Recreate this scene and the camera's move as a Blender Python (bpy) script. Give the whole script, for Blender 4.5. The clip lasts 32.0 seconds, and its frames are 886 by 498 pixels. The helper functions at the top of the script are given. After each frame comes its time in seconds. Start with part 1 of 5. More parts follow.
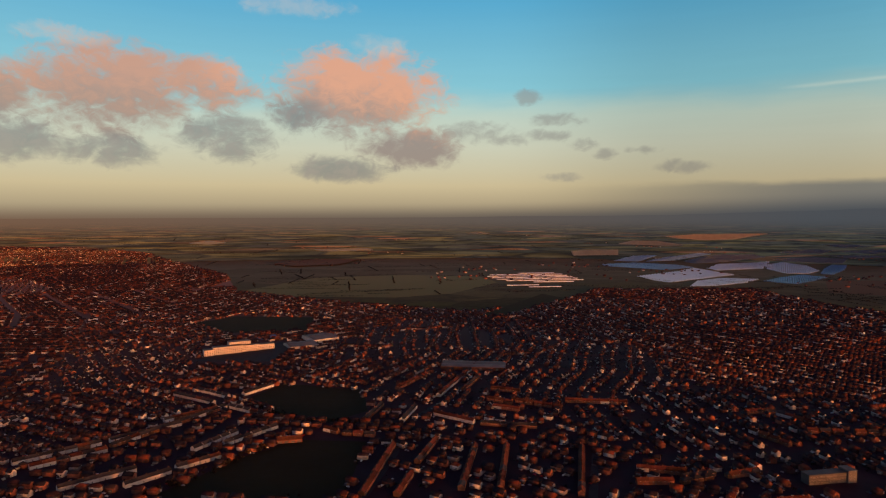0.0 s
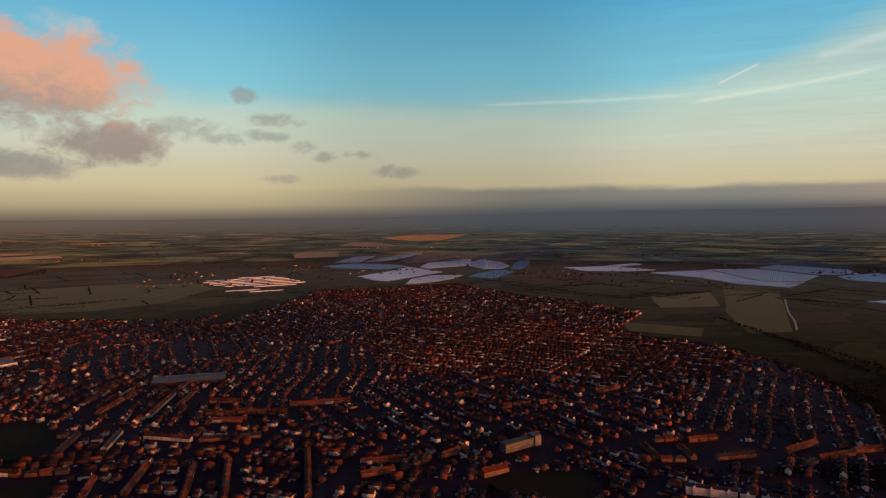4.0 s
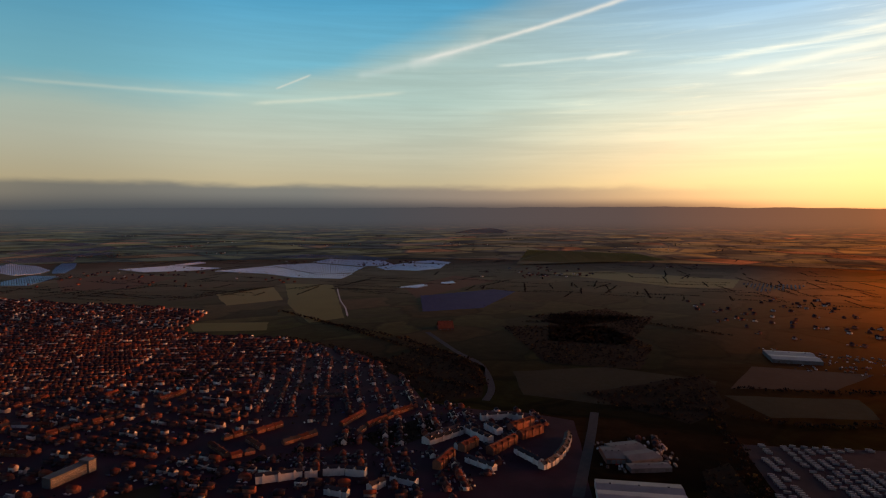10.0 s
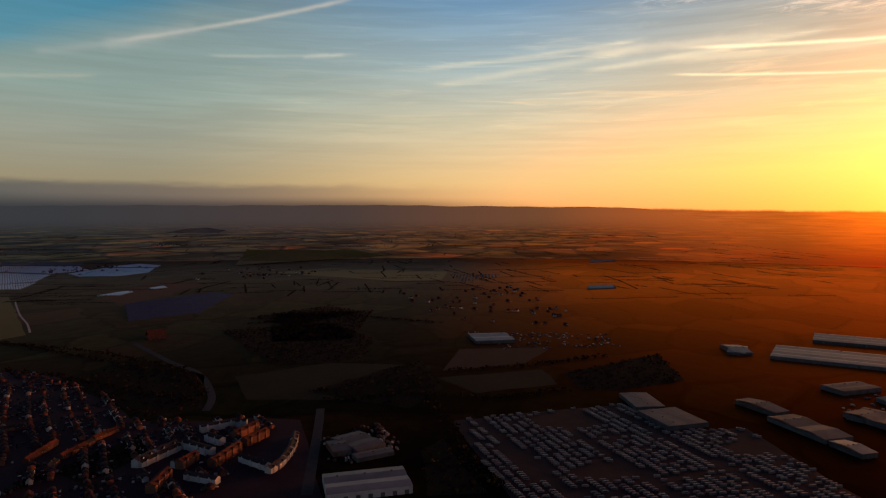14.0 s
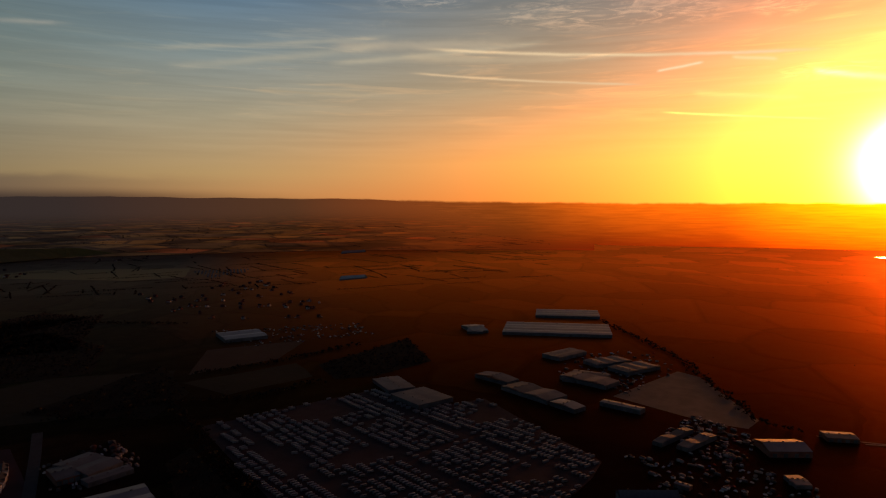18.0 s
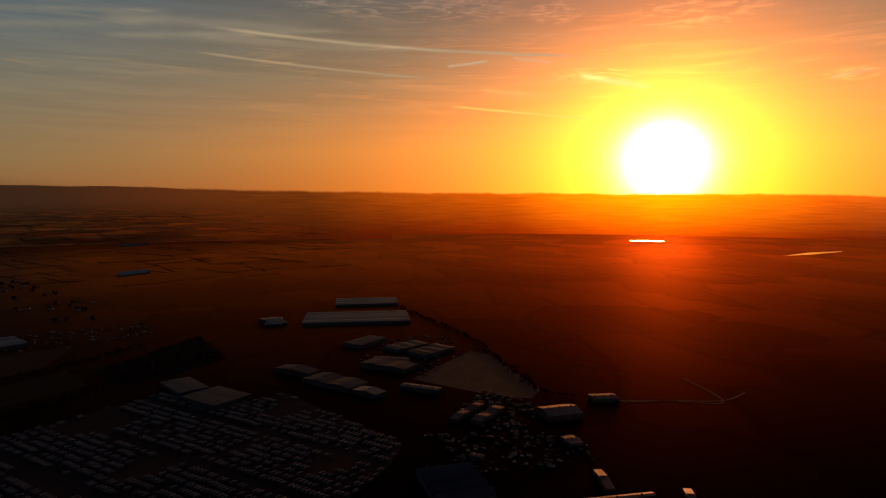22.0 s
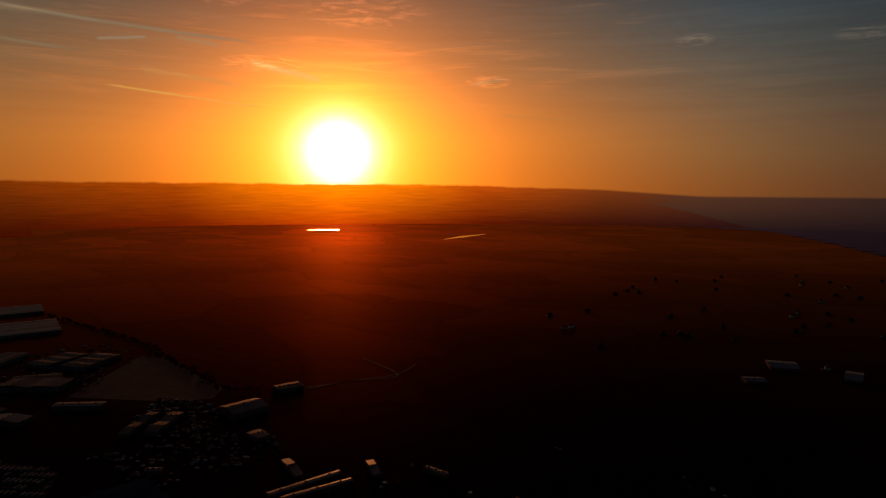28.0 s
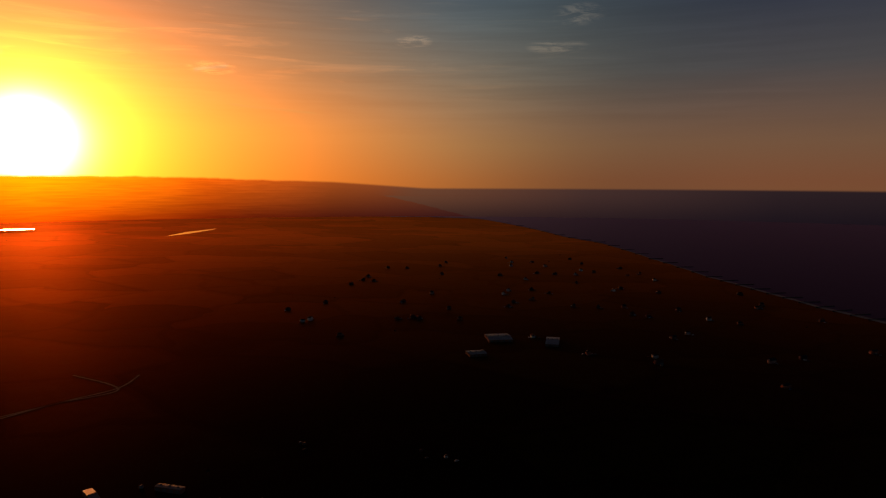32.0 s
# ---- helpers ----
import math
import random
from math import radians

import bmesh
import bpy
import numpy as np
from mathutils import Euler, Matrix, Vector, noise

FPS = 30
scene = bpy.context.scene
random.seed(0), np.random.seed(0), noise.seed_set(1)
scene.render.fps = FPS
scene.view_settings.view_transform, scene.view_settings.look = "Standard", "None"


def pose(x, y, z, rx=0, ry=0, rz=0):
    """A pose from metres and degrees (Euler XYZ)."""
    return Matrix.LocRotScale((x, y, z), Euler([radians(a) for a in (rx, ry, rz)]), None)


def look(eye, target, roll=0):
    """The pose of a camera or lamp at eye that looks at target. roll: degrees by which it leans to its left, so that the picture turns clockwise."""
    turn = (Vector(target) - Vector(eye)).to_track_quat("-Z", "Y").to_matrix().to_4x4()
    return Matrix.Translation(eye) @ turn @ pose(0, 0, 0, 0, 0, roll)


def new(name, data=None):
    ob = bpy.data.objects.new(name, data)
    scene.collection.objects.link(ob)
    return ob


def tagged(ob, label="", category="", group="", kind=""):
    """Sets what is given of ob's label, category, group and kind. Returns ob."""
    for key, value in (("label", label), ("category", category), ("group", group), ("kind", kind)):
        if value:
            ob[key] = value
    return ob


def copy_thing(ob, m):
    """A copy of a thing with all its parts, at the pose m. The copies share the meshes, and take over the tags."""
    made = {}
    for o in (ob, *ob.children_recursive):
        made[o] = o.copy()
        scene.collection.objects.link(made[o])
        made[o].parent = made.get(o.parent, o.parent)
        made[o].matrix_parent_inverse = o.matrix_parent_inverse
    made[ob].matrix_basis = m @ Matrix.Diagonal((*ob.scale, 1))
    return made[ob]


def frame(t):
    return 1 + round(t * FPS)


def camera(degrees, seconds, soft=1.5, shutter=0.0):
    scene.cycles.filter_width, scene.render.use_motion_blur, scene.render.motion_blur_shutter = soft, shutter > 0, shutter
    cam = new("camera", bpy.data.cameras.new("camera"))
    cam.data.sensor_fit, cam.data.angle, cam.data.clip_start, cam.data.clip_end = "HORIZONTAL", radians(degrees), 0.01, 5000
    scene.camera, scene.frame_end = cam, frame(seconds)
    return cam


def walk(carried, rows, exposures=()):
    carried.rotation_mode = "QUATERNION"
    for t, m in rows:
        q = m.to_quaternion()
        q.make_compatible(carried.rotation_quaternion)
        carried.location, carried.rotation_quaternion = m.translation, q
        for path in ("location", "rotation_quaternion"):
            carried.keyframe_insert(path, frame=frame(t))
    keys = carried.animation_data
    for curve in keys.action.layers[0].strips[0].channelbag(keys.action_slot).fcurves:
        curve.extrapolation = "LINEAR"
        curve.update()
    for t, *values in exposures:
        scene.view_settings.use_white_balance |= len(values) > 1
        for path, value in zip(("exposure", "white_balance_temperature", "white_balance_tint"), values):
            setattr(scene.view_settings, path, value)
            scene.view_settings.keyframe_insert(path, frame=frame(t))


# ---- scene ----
# The camera hovers at one place 280 m up and turns to its right.
HEIGHT = 280.0
EYE = Vector((0, 0, HEIGHT))
cam = camera(69.12, 32.0, soft=1.2)
# seconds, heading clockwise from north (+y), tilt, lean in degrees
TURNS = [
    (0.0, 0.00, -2.89, -0.08),
    (1.0, 5.64, -2.86, -0.10),
    (2.0, 11.58, -2.81, -0.05),
    (3.0, 17.94, -2.73, -0.05),
    (3.5, 21.20, -2.72, -0.08),
    (5.5, 33.98, -2.62, -0.00),
    (6.5, 39.99, -2.64, 0.07),
    (7.5, 46.23, -2.71, 0.19),
    (8.5, 52.55, -2.75, 0.24),
    (9.5, 58.77, -2.80, 0.32),
    (10.5, 65.09, -2.80, 0.35),
    (11.5, 71.44, -2.79, 0.31),
    (12.5, 77.54, -2.80, 0.25),
    (13.5, 83.42, -2.85, 0.14),
    (14.5, 89.27, -2.92, -0.03),
    (16.5, 100.48, -3.26, -0.18),
    (17.5, 105.73, -3.51, -0.24),
    (18.5, 110.68, -3.78, -0.24),
    (19.5, 115.29, -4.06, -0.25),
    (20.5, 119.60, -4.30, -0.21),
    (21.0, 121.74, -4.41, -0.16),
    (23.5, 132.83, -4.99, -0.07),
    (24.5, 137.65, -5.15, -0.06),
    (25.5, 142.66, -5.28, 0.02),
    (27.5, 151.73, -5.47, 0.09),
    (28.5, 156.75, -5.60, 0.12),
    (29.5, 162.04, -5.75, 0.20),
    (30.5, 167.95, -5.91, 0.20),
    (31.0, 171.00, -5.99, 0.20),
    (32.0, 177.53, -6.16, 0.17),
]


def heading(az, el):
    a, e = radians(az), radians(el)
    return Vector((math.sin(a) * math.cos(e), math.cos(a) * math.cos(e), math.sin(e)))


walk(cam, [(t, look(EYE, EYE + heading(az, el) * 100, roll)) for t, az, el, roll in TURNS],
     [(0, 0.0), (7, 0.05), (10, -0.12), (13, -0.62), (16.5, -1.4), (19, -1.98), (23, -2.85), (28, -3.6), (30, -3.3), (32, -2.78)])

# ---- world ----
SUN_AZ, SUN_EL = 145.0, 3.1
SUN_DIR = heading(SUN_AZ, SUN_EL)


class Nodes:
    """Short hand for wiring shader nodes."""

    def __init__(self, tree):
        self.tree = tree

    def node(self, kind, **sets):
        n = self.tree.nodes.new(kind)
        for key, value in sets.items():
            if key == "operation":
                n.operation = value
            elif key == "blend":
                n.data_type, n.blend_type, n.clamp_result = "RGBA", value, False
            elif key == "feature":
                n.feature = value
            elif key == "sky":
                n.sky_type = value
        return n

    def put(self, socket, value):
        if isinstance(value, bpy.types.NodeSocket):
            self.tree.links.new(value, socket)
        elif isinstance(value, (tuple, list)):
            socket.default_value = (*value, 1.0) if len(value) == 3 and len(socket.default_value) == 4 else value
        else:
            socket.default_value = value

    def m(self, op, a, b=0.0, c=0.0):
        n = self.node("ShaderNodeMath", operation=op)
        for s, v in zip(n.inputs, (a, b, c)):
            self.put(s, v)
        return n.outputs[0]

    def v(self, op, a, b=(0, 0, 0)):
        n = self.node("ShaderNodeVectorMath", operation=op)
        self.put(n.inputs[0], a), self.put(n.inputs[1], b)
        return n.outputs["Value" if op in ("DOT_PRODUCT", "LENGTH") else "Vector"]

    def mix(self, f, a, b, blend="MIX"):
        n = self.node("ShaderNodeMix", blend=blend)
        self.put(n.inputs[0], f), self.put(n.inputs[6], a), self.put(n.inputs[7], b)
        return n.outputs[2]

    def step(self, x, lo, hi, a=0.0, b=1.0):
        n = self.node("ShaderNodeMapRange")
        n.interpolation_type = "SMOOTHSTEP"
        for s, v in zip(n.inputs, (x, lo, hi, a, b)):
            self.put(s, v)
        return n.outputs[0]

    def ramp(self, x, lo, hi, stops):
        n = self.node("ShaderNodeMapRange")
        for s, v in zip(n.inputs, (x, lo, hi, 0.0, 1.0)):
            self.put(s, v)
        r = self.node("ShaderNodeValToRGB")
        els = r.color_ramp.elements
        while len(els) < len(stops):
            els.new(0.5)
        for e, (at, col) in zip(els, sorted(stops)):
            e.position = (at - lo) / (hi - lo)
        for e, (at, col) in zip(els, sorted(stops)):
            e.color = (*col, 1)
        self.tree.links.new(n.outputs[0], r.inputs[0])
        return r.outputs[0]

    def node_join(self, x):
        n = self.node("ShaderNodeCombineXYZ")
        for k in range(3):
            self.put(n.inputs[k], x)
        return n.outputs[0]

    def noise(self, vec, scale, detail=4.0, rough=0.55, distort=0.0):
        n = self.node("ShaderNodeTexNoise")
        if vec is not None:
            self.put(n.inputs["Vector"], vec)
        for key, value in (("Scale", scale), ("Detail", detail), ("Roughness", rough), ("Distortion", distort)):
            self.put(n.inputs[key], value)
        return n.outputs[0]


world = bpy.data.worlds.new("sky")
scene.world = world
world.use_nodes = True
world.node_tree.nodes.clear()
W = Nodes(world.node_tree)
ray = W.node("ShaderNodeTexCoord").outputs["Generated"]
split = W.node("ShaderNodeSeparateXYZ")
W.put(split.inputs[0], ray)
rx, ry, rz = split.outputs
elev = W.m("MULTIPLY", W.m("ARCSINE", rz), 57.29578)
azim = W.m("WRAP", W.m("MULTIPLY", W.m("ARCTAN2", rx, ry), 57.29578), 290.0, -70.0)
turned = W.m("SUBTRACT", azim, SUN_AZ)
turned = W.m("WRAP", turned, 180.0, -180.0)
from_sun = W.m("MAXIMUM", W.m("MULTIPLY", turned, -1.0), W.m("MULTIPLY", turned, 1.6))      # degrees round the horizon from the sun
gamma = W.m("MULTIPLY", W.m("ARCCOSINE", W.m("MINIMUM", W.v("DOT_PRODUCT", ray, tuple(SUN_DIR)), 0.99999)), 57.29578)

# clear blue above, a thin pale veil below it whose edge climbs towards the sun
edge = W.m("ADD", 9.6, W.m("MULTIPLY", W.step(azim, 35.0, 100.0, 0.0, 16.0), W.step(azim, 250.0, 200.0)))
edge = W.m("ADD", edge, W.m("MULTIPLY", W.m("SUBTRACT", W.noise(W.v("MULTIPLY", ray, (3, 3, 14)), 1.5, 4), 0.5), 3.0))
veil = W.step(W.m("SUBTRACT", edge, elev), -1.6, 1.6)
blue = W.ramp(elev, 0, 60, [(0, (.40, .42, .33)), (7, (.33, .49, .46)), (11, (.21, .52, .62)), (18, (.080, .37, .59)), (26, (.035, .12, .24)), (36, (.045, .036, .13)), (60, (.050, .028, .13))])
pale = W.ramp(elev, -2, 30, [(-2, (.20, .16, .12)), (0, (.28, .23, .16)), (2.7, (.55, .46, .29)), (6, (.55, .56, .44)), (10, (.46, .61, .55)), (16, (.34, .48, .48)), (30, (.035, .045, .11))])
warm = W.ramp(elev, -2, 30, [(-2, (1.3, .50, .15)), (0, (1.55, .66, .22)), (3, (1.5, .98, .42)), (8, (1.2, 1.04, .70)), (13, (.68, .84, .86)), (18, (.28, .54, .84)), (24, (.08, .17, .3)), (30, (.04, .045, .11))])
hot = W.ramp(elev, -2, 40, [(-2, (1.9, .45, .07)), (0, (2.2, .62, .12)), (4, (2.5, 1.1, .28)), (10, (1.5, 1.08, .58)), (18, (.58, .63, .62)), (26, (.2, .21, .26)), (40, (.04, .03, .08))])
sky = W.mix(veil, blue, pale)
sky = W.mix(W.step(from_sun, 86.0, 50.0), sky, W.mix(W.step(veil, 0.0, 1.0, 0.45, 1.0), blue, warm))
sky = W.mix(W.step(from_sun, 58.0, 24.0), sky, hot)
seaward = W.ramp(elev, -2, 40, [(-2, (1.2, .5, .22)), (0, (1.2, .46, .22)), (3, (1.05, .54, .31)), (9, (.42, .385, .41)), (16, (.11, .17, .34)), (24, (.045, .065, .15)), (40, (.035, .025, .06))])
sky = W.mix(W.m("MULTIPLY", W.step(azim, 172.0, 206.0), W.step(azim, 285.0, 240.0)), sky, seaward)
streak = W.noise(W.v("MULTIPLY", ray, (1.6, 1.6, 34.0)), 2.4, 6, 0.6, 0.3)
sky = W.mix(W.m("MULTIPLY", W.step(elev, 2.0, 7.0), W.step(from_sun, 120.0, 75.0, 0.12, 1.0)), sky, W.mix(1.0, sky, W.step(streak, 0.3, 0.72, 0.92, 1.08), "MULTIPLY"))


def add_glow(base, size, colour, power=1.0):
    f = W.m("EXPONENT", W.m("MULTIPLY", W.m("POWER", W.m("DIVIDE", gamma, size), power), -1.0))
    return W.mix(f, base, W.mix(1.0, base, colour, "ADD"))


# the bright air round the low sun, the sun itself far over the film's white
gamma = W.m("MULTIPLY", gamma, W.step(elev, 3.0, 18.0, 1.0, 1.85))
sky = add_glow(sky, 16.5, (16.0, 3.6, 0.15), 1.33)
sky = add_glow(sky, 6.5, (32.0, 5.5, 0.0), 1.3)
sky = add_glow(sky, 5.0, (10.0, 7.6, 0.3), 1.3)
sky = add_glow(sky, 1.4, (120.0, 110.0, 95.0), 1.2)

# a long grey bank of mist over the far land
bank = W.m("MULTIPLY", W.step(azim, 8.0, 34.0), W.step(azim, 96.0, 62.0))
top = W.m("ADD", 2.5, W.m("MULTIPLY", W.m("SUBTRACT", W.noise(W.v("MULTIPLY", ray, (6, 6, 30)), 2.0, 3), 0.5), 0.9))
bank = W.m("MULTIPLY", bank, W.step(elev, W.m("ADD", top, 0.55), W.m("SUBTRACT", top, 0.25)))
sky = W.mix(W.m("MULTIPLY", bank, 0.82), sky, W.ramp(azim, 0, 110, [(0, (.15, .155, .16)), (50, (.13, .155, .18)), (80, (.42, .27, .20)), (110, (.9, .45, .18))]))

# cumulus: soft heaps at their bearings and heights over the horizon
place = W.node("ShaderNodeCombineXYZ")
W.put(place.inputs[0], W.m("MULTIPLY", azim, 0.1)), W.put(place.inputs[1], W.m("MULTIPLY", elev, 0.15))
puff = W.noise(place.outputs[0], 1.9, 7, 0.56, 0.7)
fine = W.noise(place.outputs[0], 5.0, 6, 0.6)
billow = W.noise(place.outputs[0], 7.5, 6, 0.62, 0.8)


def heaps(spots, ragged=2.1):
    total = None
    for az, el, wide, high in spots:
        a = W.m("DIVIDE", W.m("SUBTRACT", azim, az), wide)
        b = W.m("DIVIDE", W.m("SUBTRACT", elev, el), high)
        d = W.m("SUBTRACT", 1.0, W.m("ADD", W.m("MULTIPLY", a, a), W.m("MULTIPLY", b, b)))
        total = d if total is None else W.m("SMOOTH_MAX", total, d, 0.25)
    rough = W.m("ADD", W.m("MULTIPLY", W.m("SUBTRACT", puff, 0.5), ragged), W.m("MULTIPLY", W.m("SUBTRACT", billow, 0.5), 1.3))
    return W.m("ADD", total, rough)


lit = heaps([(-7.6, 10.6, 8.8, 4.2), (-27.6, 10.0, 7.0, 4.4), (-19.6, 10.8, 4.4, 2.6), (-35.0, 8.8, 4.5, 2.6), (-3.1, 6.0, 5.6, 2.1)])
grey = heaps([(-12.5, 8.7, 3.6, 2.0), (-18.3, 6.7, 5.0, 2.7), (-33.5, 5.9, 4.0, 2.3), (-27.5, 5.3, 5.2, 1.8), (-9.0, 4.2, 6.4, 1.5), (-37.0, 7.0, 6, 2.3)], 1.7)
scraps = heaps([(2.6, 7.4, 4.6, 1.7), (7.4, 10.2, 1.5, 0.9), (10.3, 8.3, 3.4, 0.9), (9.2, 7.0, 2.8, 0.8), (5.5, 6.6, 3.0, 0.9), (12.5, 6.2, 1.9, 0.8), (14.3, 5.4, 1.6, 0.8), (20.5, 4.2, 3.0, 0.9), (10.1, 3.4, 3.0, 0.7), (17, 5.6, 2.4, 0.6)], 2.4)
body = W.m("ADD", W.m("ADD", W.m("MULTIPLY", billow, 0.7), W.m("MULTIPLY", puff, 0.35)), W.m("MULTIPLY", W.m("SUBTRACT", elev, 9.9), 0.13))
body = W.m("ADD", body, W.m("MULTIPLY", W.m("ADD", azim, 8.0), W.step(azim, -18.0, -14.0, 0.0, 0.022)))
peach = W.mix(W.step(body, 0.15, 0.85), (.27, .21, .20), (.74, .33, .19))
sky = W.mix(W.m("MULTIPLY", W.step(lit, -0.05, 0.85), 0.93), sky, W.mix(W.step(azim, -17.0, -22.0, 0.0, 0.45), peach, (.36, .22, .175)))
sky = W.mix(W.m("MULTIPLY", W.step(grey, 0.2, 1.05), 0.8), sky, W.mix(W.step(billow, 0.35, 0.65), (.165, .18, .195), (.24, .22, .22)))
sky = W.mix(W.m("MULTIPLY", W.step(scraps, 0.35, 1.1), 0.6), sky, (.26, .245, .235))
rosy = heaps([(-12.5, 17.4, 6.5, 1.1), (-30, 13.6, 4, 1.0), (-6, 14.6, 3.5, 1.2)], 2.2)
sky = W.mix(W.m("MULTIPLY", W.step(rosy, 0.2, 1.1), 0.35), sky, (.62, .52, .46))


# contrails: straight thin streaks between two bearings
def trail(base, a0, e0, a1, e1, thick, strength, colour):
    n = math.hypot(a1 - a0, e1 - e0)
    ux, uy = (a1 - a0) / n, (e1 - e0) / n
    p = W.m("SUBTRACT", azim, a0)
    q = W.m("SUBTRACT", elev, e0)
    along = W.m("DIVIDE", W.m("ADD", W.m("MULTIPLY", p, ux), W.m("MULTIPLY", q, uy)), n)
    across = W.m("ADD", W.m("MULTIPLY", p, -uy), W.m("MULTIPLY", q, ux))
    across = W.m("ADD", across, W.m("MULTIPLY", W.m("SUBTRACT", fine, 0.5), thick * 1.2))
    across = W.m("DIVIDE", across, thick)
    f = W.m("EXPONENT", W.m("MULTIPLY", W.m("MULTIPLY", across, across), -1.0))
    f = W.m("MULTIPLY", f, W.m("MULTIPLY", W.step(along, 0.0, 0.12), W.step(along, 1.0, 0.85)))
    f = W.m("MULTIPLY", f, W.step(puff, 0.2, 0.6, 0.55 * strength, strength))
    return W.mix(f, base, colour)


for spec in [(59.0, 13.3, 79.5, 18.5, 0.17, 0.85, (.86, .84, .76)), (58.5, 13.0, 66.0, 15.2, 0.5, 0.42, (.75, .78, .72)), (54.0, 12.0, 61.5, 13.8, 0.3, 0.3, (.7, .76, .72)),
             (47.3, 10.7, 50.5, 12.1, 0.08, 0.55, (.78, .76, .64)), (45.0, 9.4, 59.0, 10.9, 0.16, 0.4, (.84, .84, .66)), (27.0, 9.9, 46.0, 10.1, 0.14, 0.35, (.72, .78, .66)),
             (66.0, 13.0, 79.5, 13.9, 0.14, 0.35, (1.0, 1.0, .85)), (84.0, 12.7, 104.5, 14.7, 0.2, 0.42, (1.5, 1.35, 1.0)), (98.0, 12.3, 118.0, 14.1, 0.24, 0.45, (1.9, 1.6, 1.1)), (85.0, 11.3, 104.0, 14.0, 0.3, 0.35, (1.6, 1.4, 1.0)),
             (98.0, 13.7, 116.0, 14.1, 0.42, 0.42, (2.0, 1.6, 1.1)), (106.0, 13.7, 139.5, 11.7, 0.13, 0.75, (3.0, 2.2, 1.3)), (104.0, 12.9, 124.0, 12.5, 0.34, 0.4, (2.1, 1.6, 1.0)), (105.0, 11.7, 126.2, 10.1, 0.10, 0.7, (2.7, 1.9, 1.1)), (92.0, 10.0, 102.0, 9.7, 0.12, 0.35, (1.6, 1.2, .7)),
             (126.3, 11.15, 130.2, 11.65, 0.10, 0.9, (3.6, 2.6, 1.6)), (132.0, 11.85, 135.6, 11.35, 0.13, 0.45, (4.2, 2.8, 1.5)), (126.5, 7.9, 139.5, 6.55, 0.08, 0.7, (9.0, 4.6, 0.9)), (129.0, 9.3, 137.6, 8.25, 0.22, 0.35, (6.0, 3.2, 0.9)),
             (137.6, 10.3, 144.0, 8.95, 0.22, 0.75, (9.0, 5.6, 1.8)), (156.6, 8.75, 159.6, 9.25, 0.15, 0.6, (4.5, 2.6, 1.2)), (159.0, 6.2, 167.0, 5.6, 0.10, 0.3, (5.0, 2.4, 0.6)), (74.0, 13.4, 78.0, 13.8, 0.14, 0.4, (1.0, 1.0, .9))]:
    sky = trail(sky, *spec)


# thin cirrus streaks higher up on the sun's side
wisp = W.noise(W.v("MULTIPLY", ray, (2.2, 2.2, 26.0)), 3.0, 6, 0.62, 0.6)
wisp = W.m("MULTIPLY", W.step(wisp, 0.5, 0.75), W.m("MULTIPLY", W.step(elev, 5.0, 11.0), W.step(from_sun, 95.0, 40.0)))
sky = W.mix(W.m("MULTIPLY", wisp, 0.42), sky, W.mix(1.0, sky, (1.9, 1.55, 1.25), "MULTIPLY"))

# brighter feathers of high cirrus
feather = W.noise(W.v("MULTIPLY", ray, (5, 5, 30)), 4.0, 7, 0.66, 1.4)


def plumes(spots):
    total = None
    for az, el, wide, high in spots:
        a = W.m("DIVIDE", W.m("SUBTRACT", azim, az), wide)
        c = W.m("DIVIDE", W.m("SUBTRACT", elev, el), high)
        d = W.m("SUBTRACT", 1.0, W.m("ADD", W.m("MULTIPLY", a, a), W.m("MULTIPLY", c, c)))
        total = d if total is None else W.m("MAXIMUM", total, d)
    return W.m("MULTIPLY", W.step(total, -0.1, 0.8), W.step(feather, 0.42, 0.68))


high = plumes([(122, 16.2, 11.5, 1.7), (128, 15.8, 4.0, 1.4), (135.8, 15.3, 2.6, 1.0), (147.5, 14.6, 6.2, 1.5), (107, 17.4, 5, 0.8), (139.0, 10.2, 4, .8), (158.2, 9.0, 2.2, .6), (174.9, 11.7, 1.8, .6), (189, 13.7, 2.4, 1.0), (187.3, 11.2, 2.8, .7)])
sky = W.mix(W.m("MULTIPLY", high, 0.5), sky, W.mix(1.0, W.mix(1.0, sky, (2.3, 1.9, 1.5), "MULTIPLY"), (.35, .25, .2), "ADD"))

air = W.node("ShaderNodeTexSky", sky="NISHITA")
air.sun_disc, air.sun_elevation, air.sun_rotation = False, radians(SUN_EL), radians(SUN_AZ)
sky = W.mix(0.02, sky, air.outputs[0], "ADD")

# a little less bright away from both the sun and the west, and mist along the skyline
sky = W.mix(1.0, sky, W.m("SUBTRACT", 1.0, W.m("MULTIPLY", W.step(azim, 4.0, 20.0, 0.0, 0.2), W.step(azim, 46.0, 30.0))), "MULTIPLY")
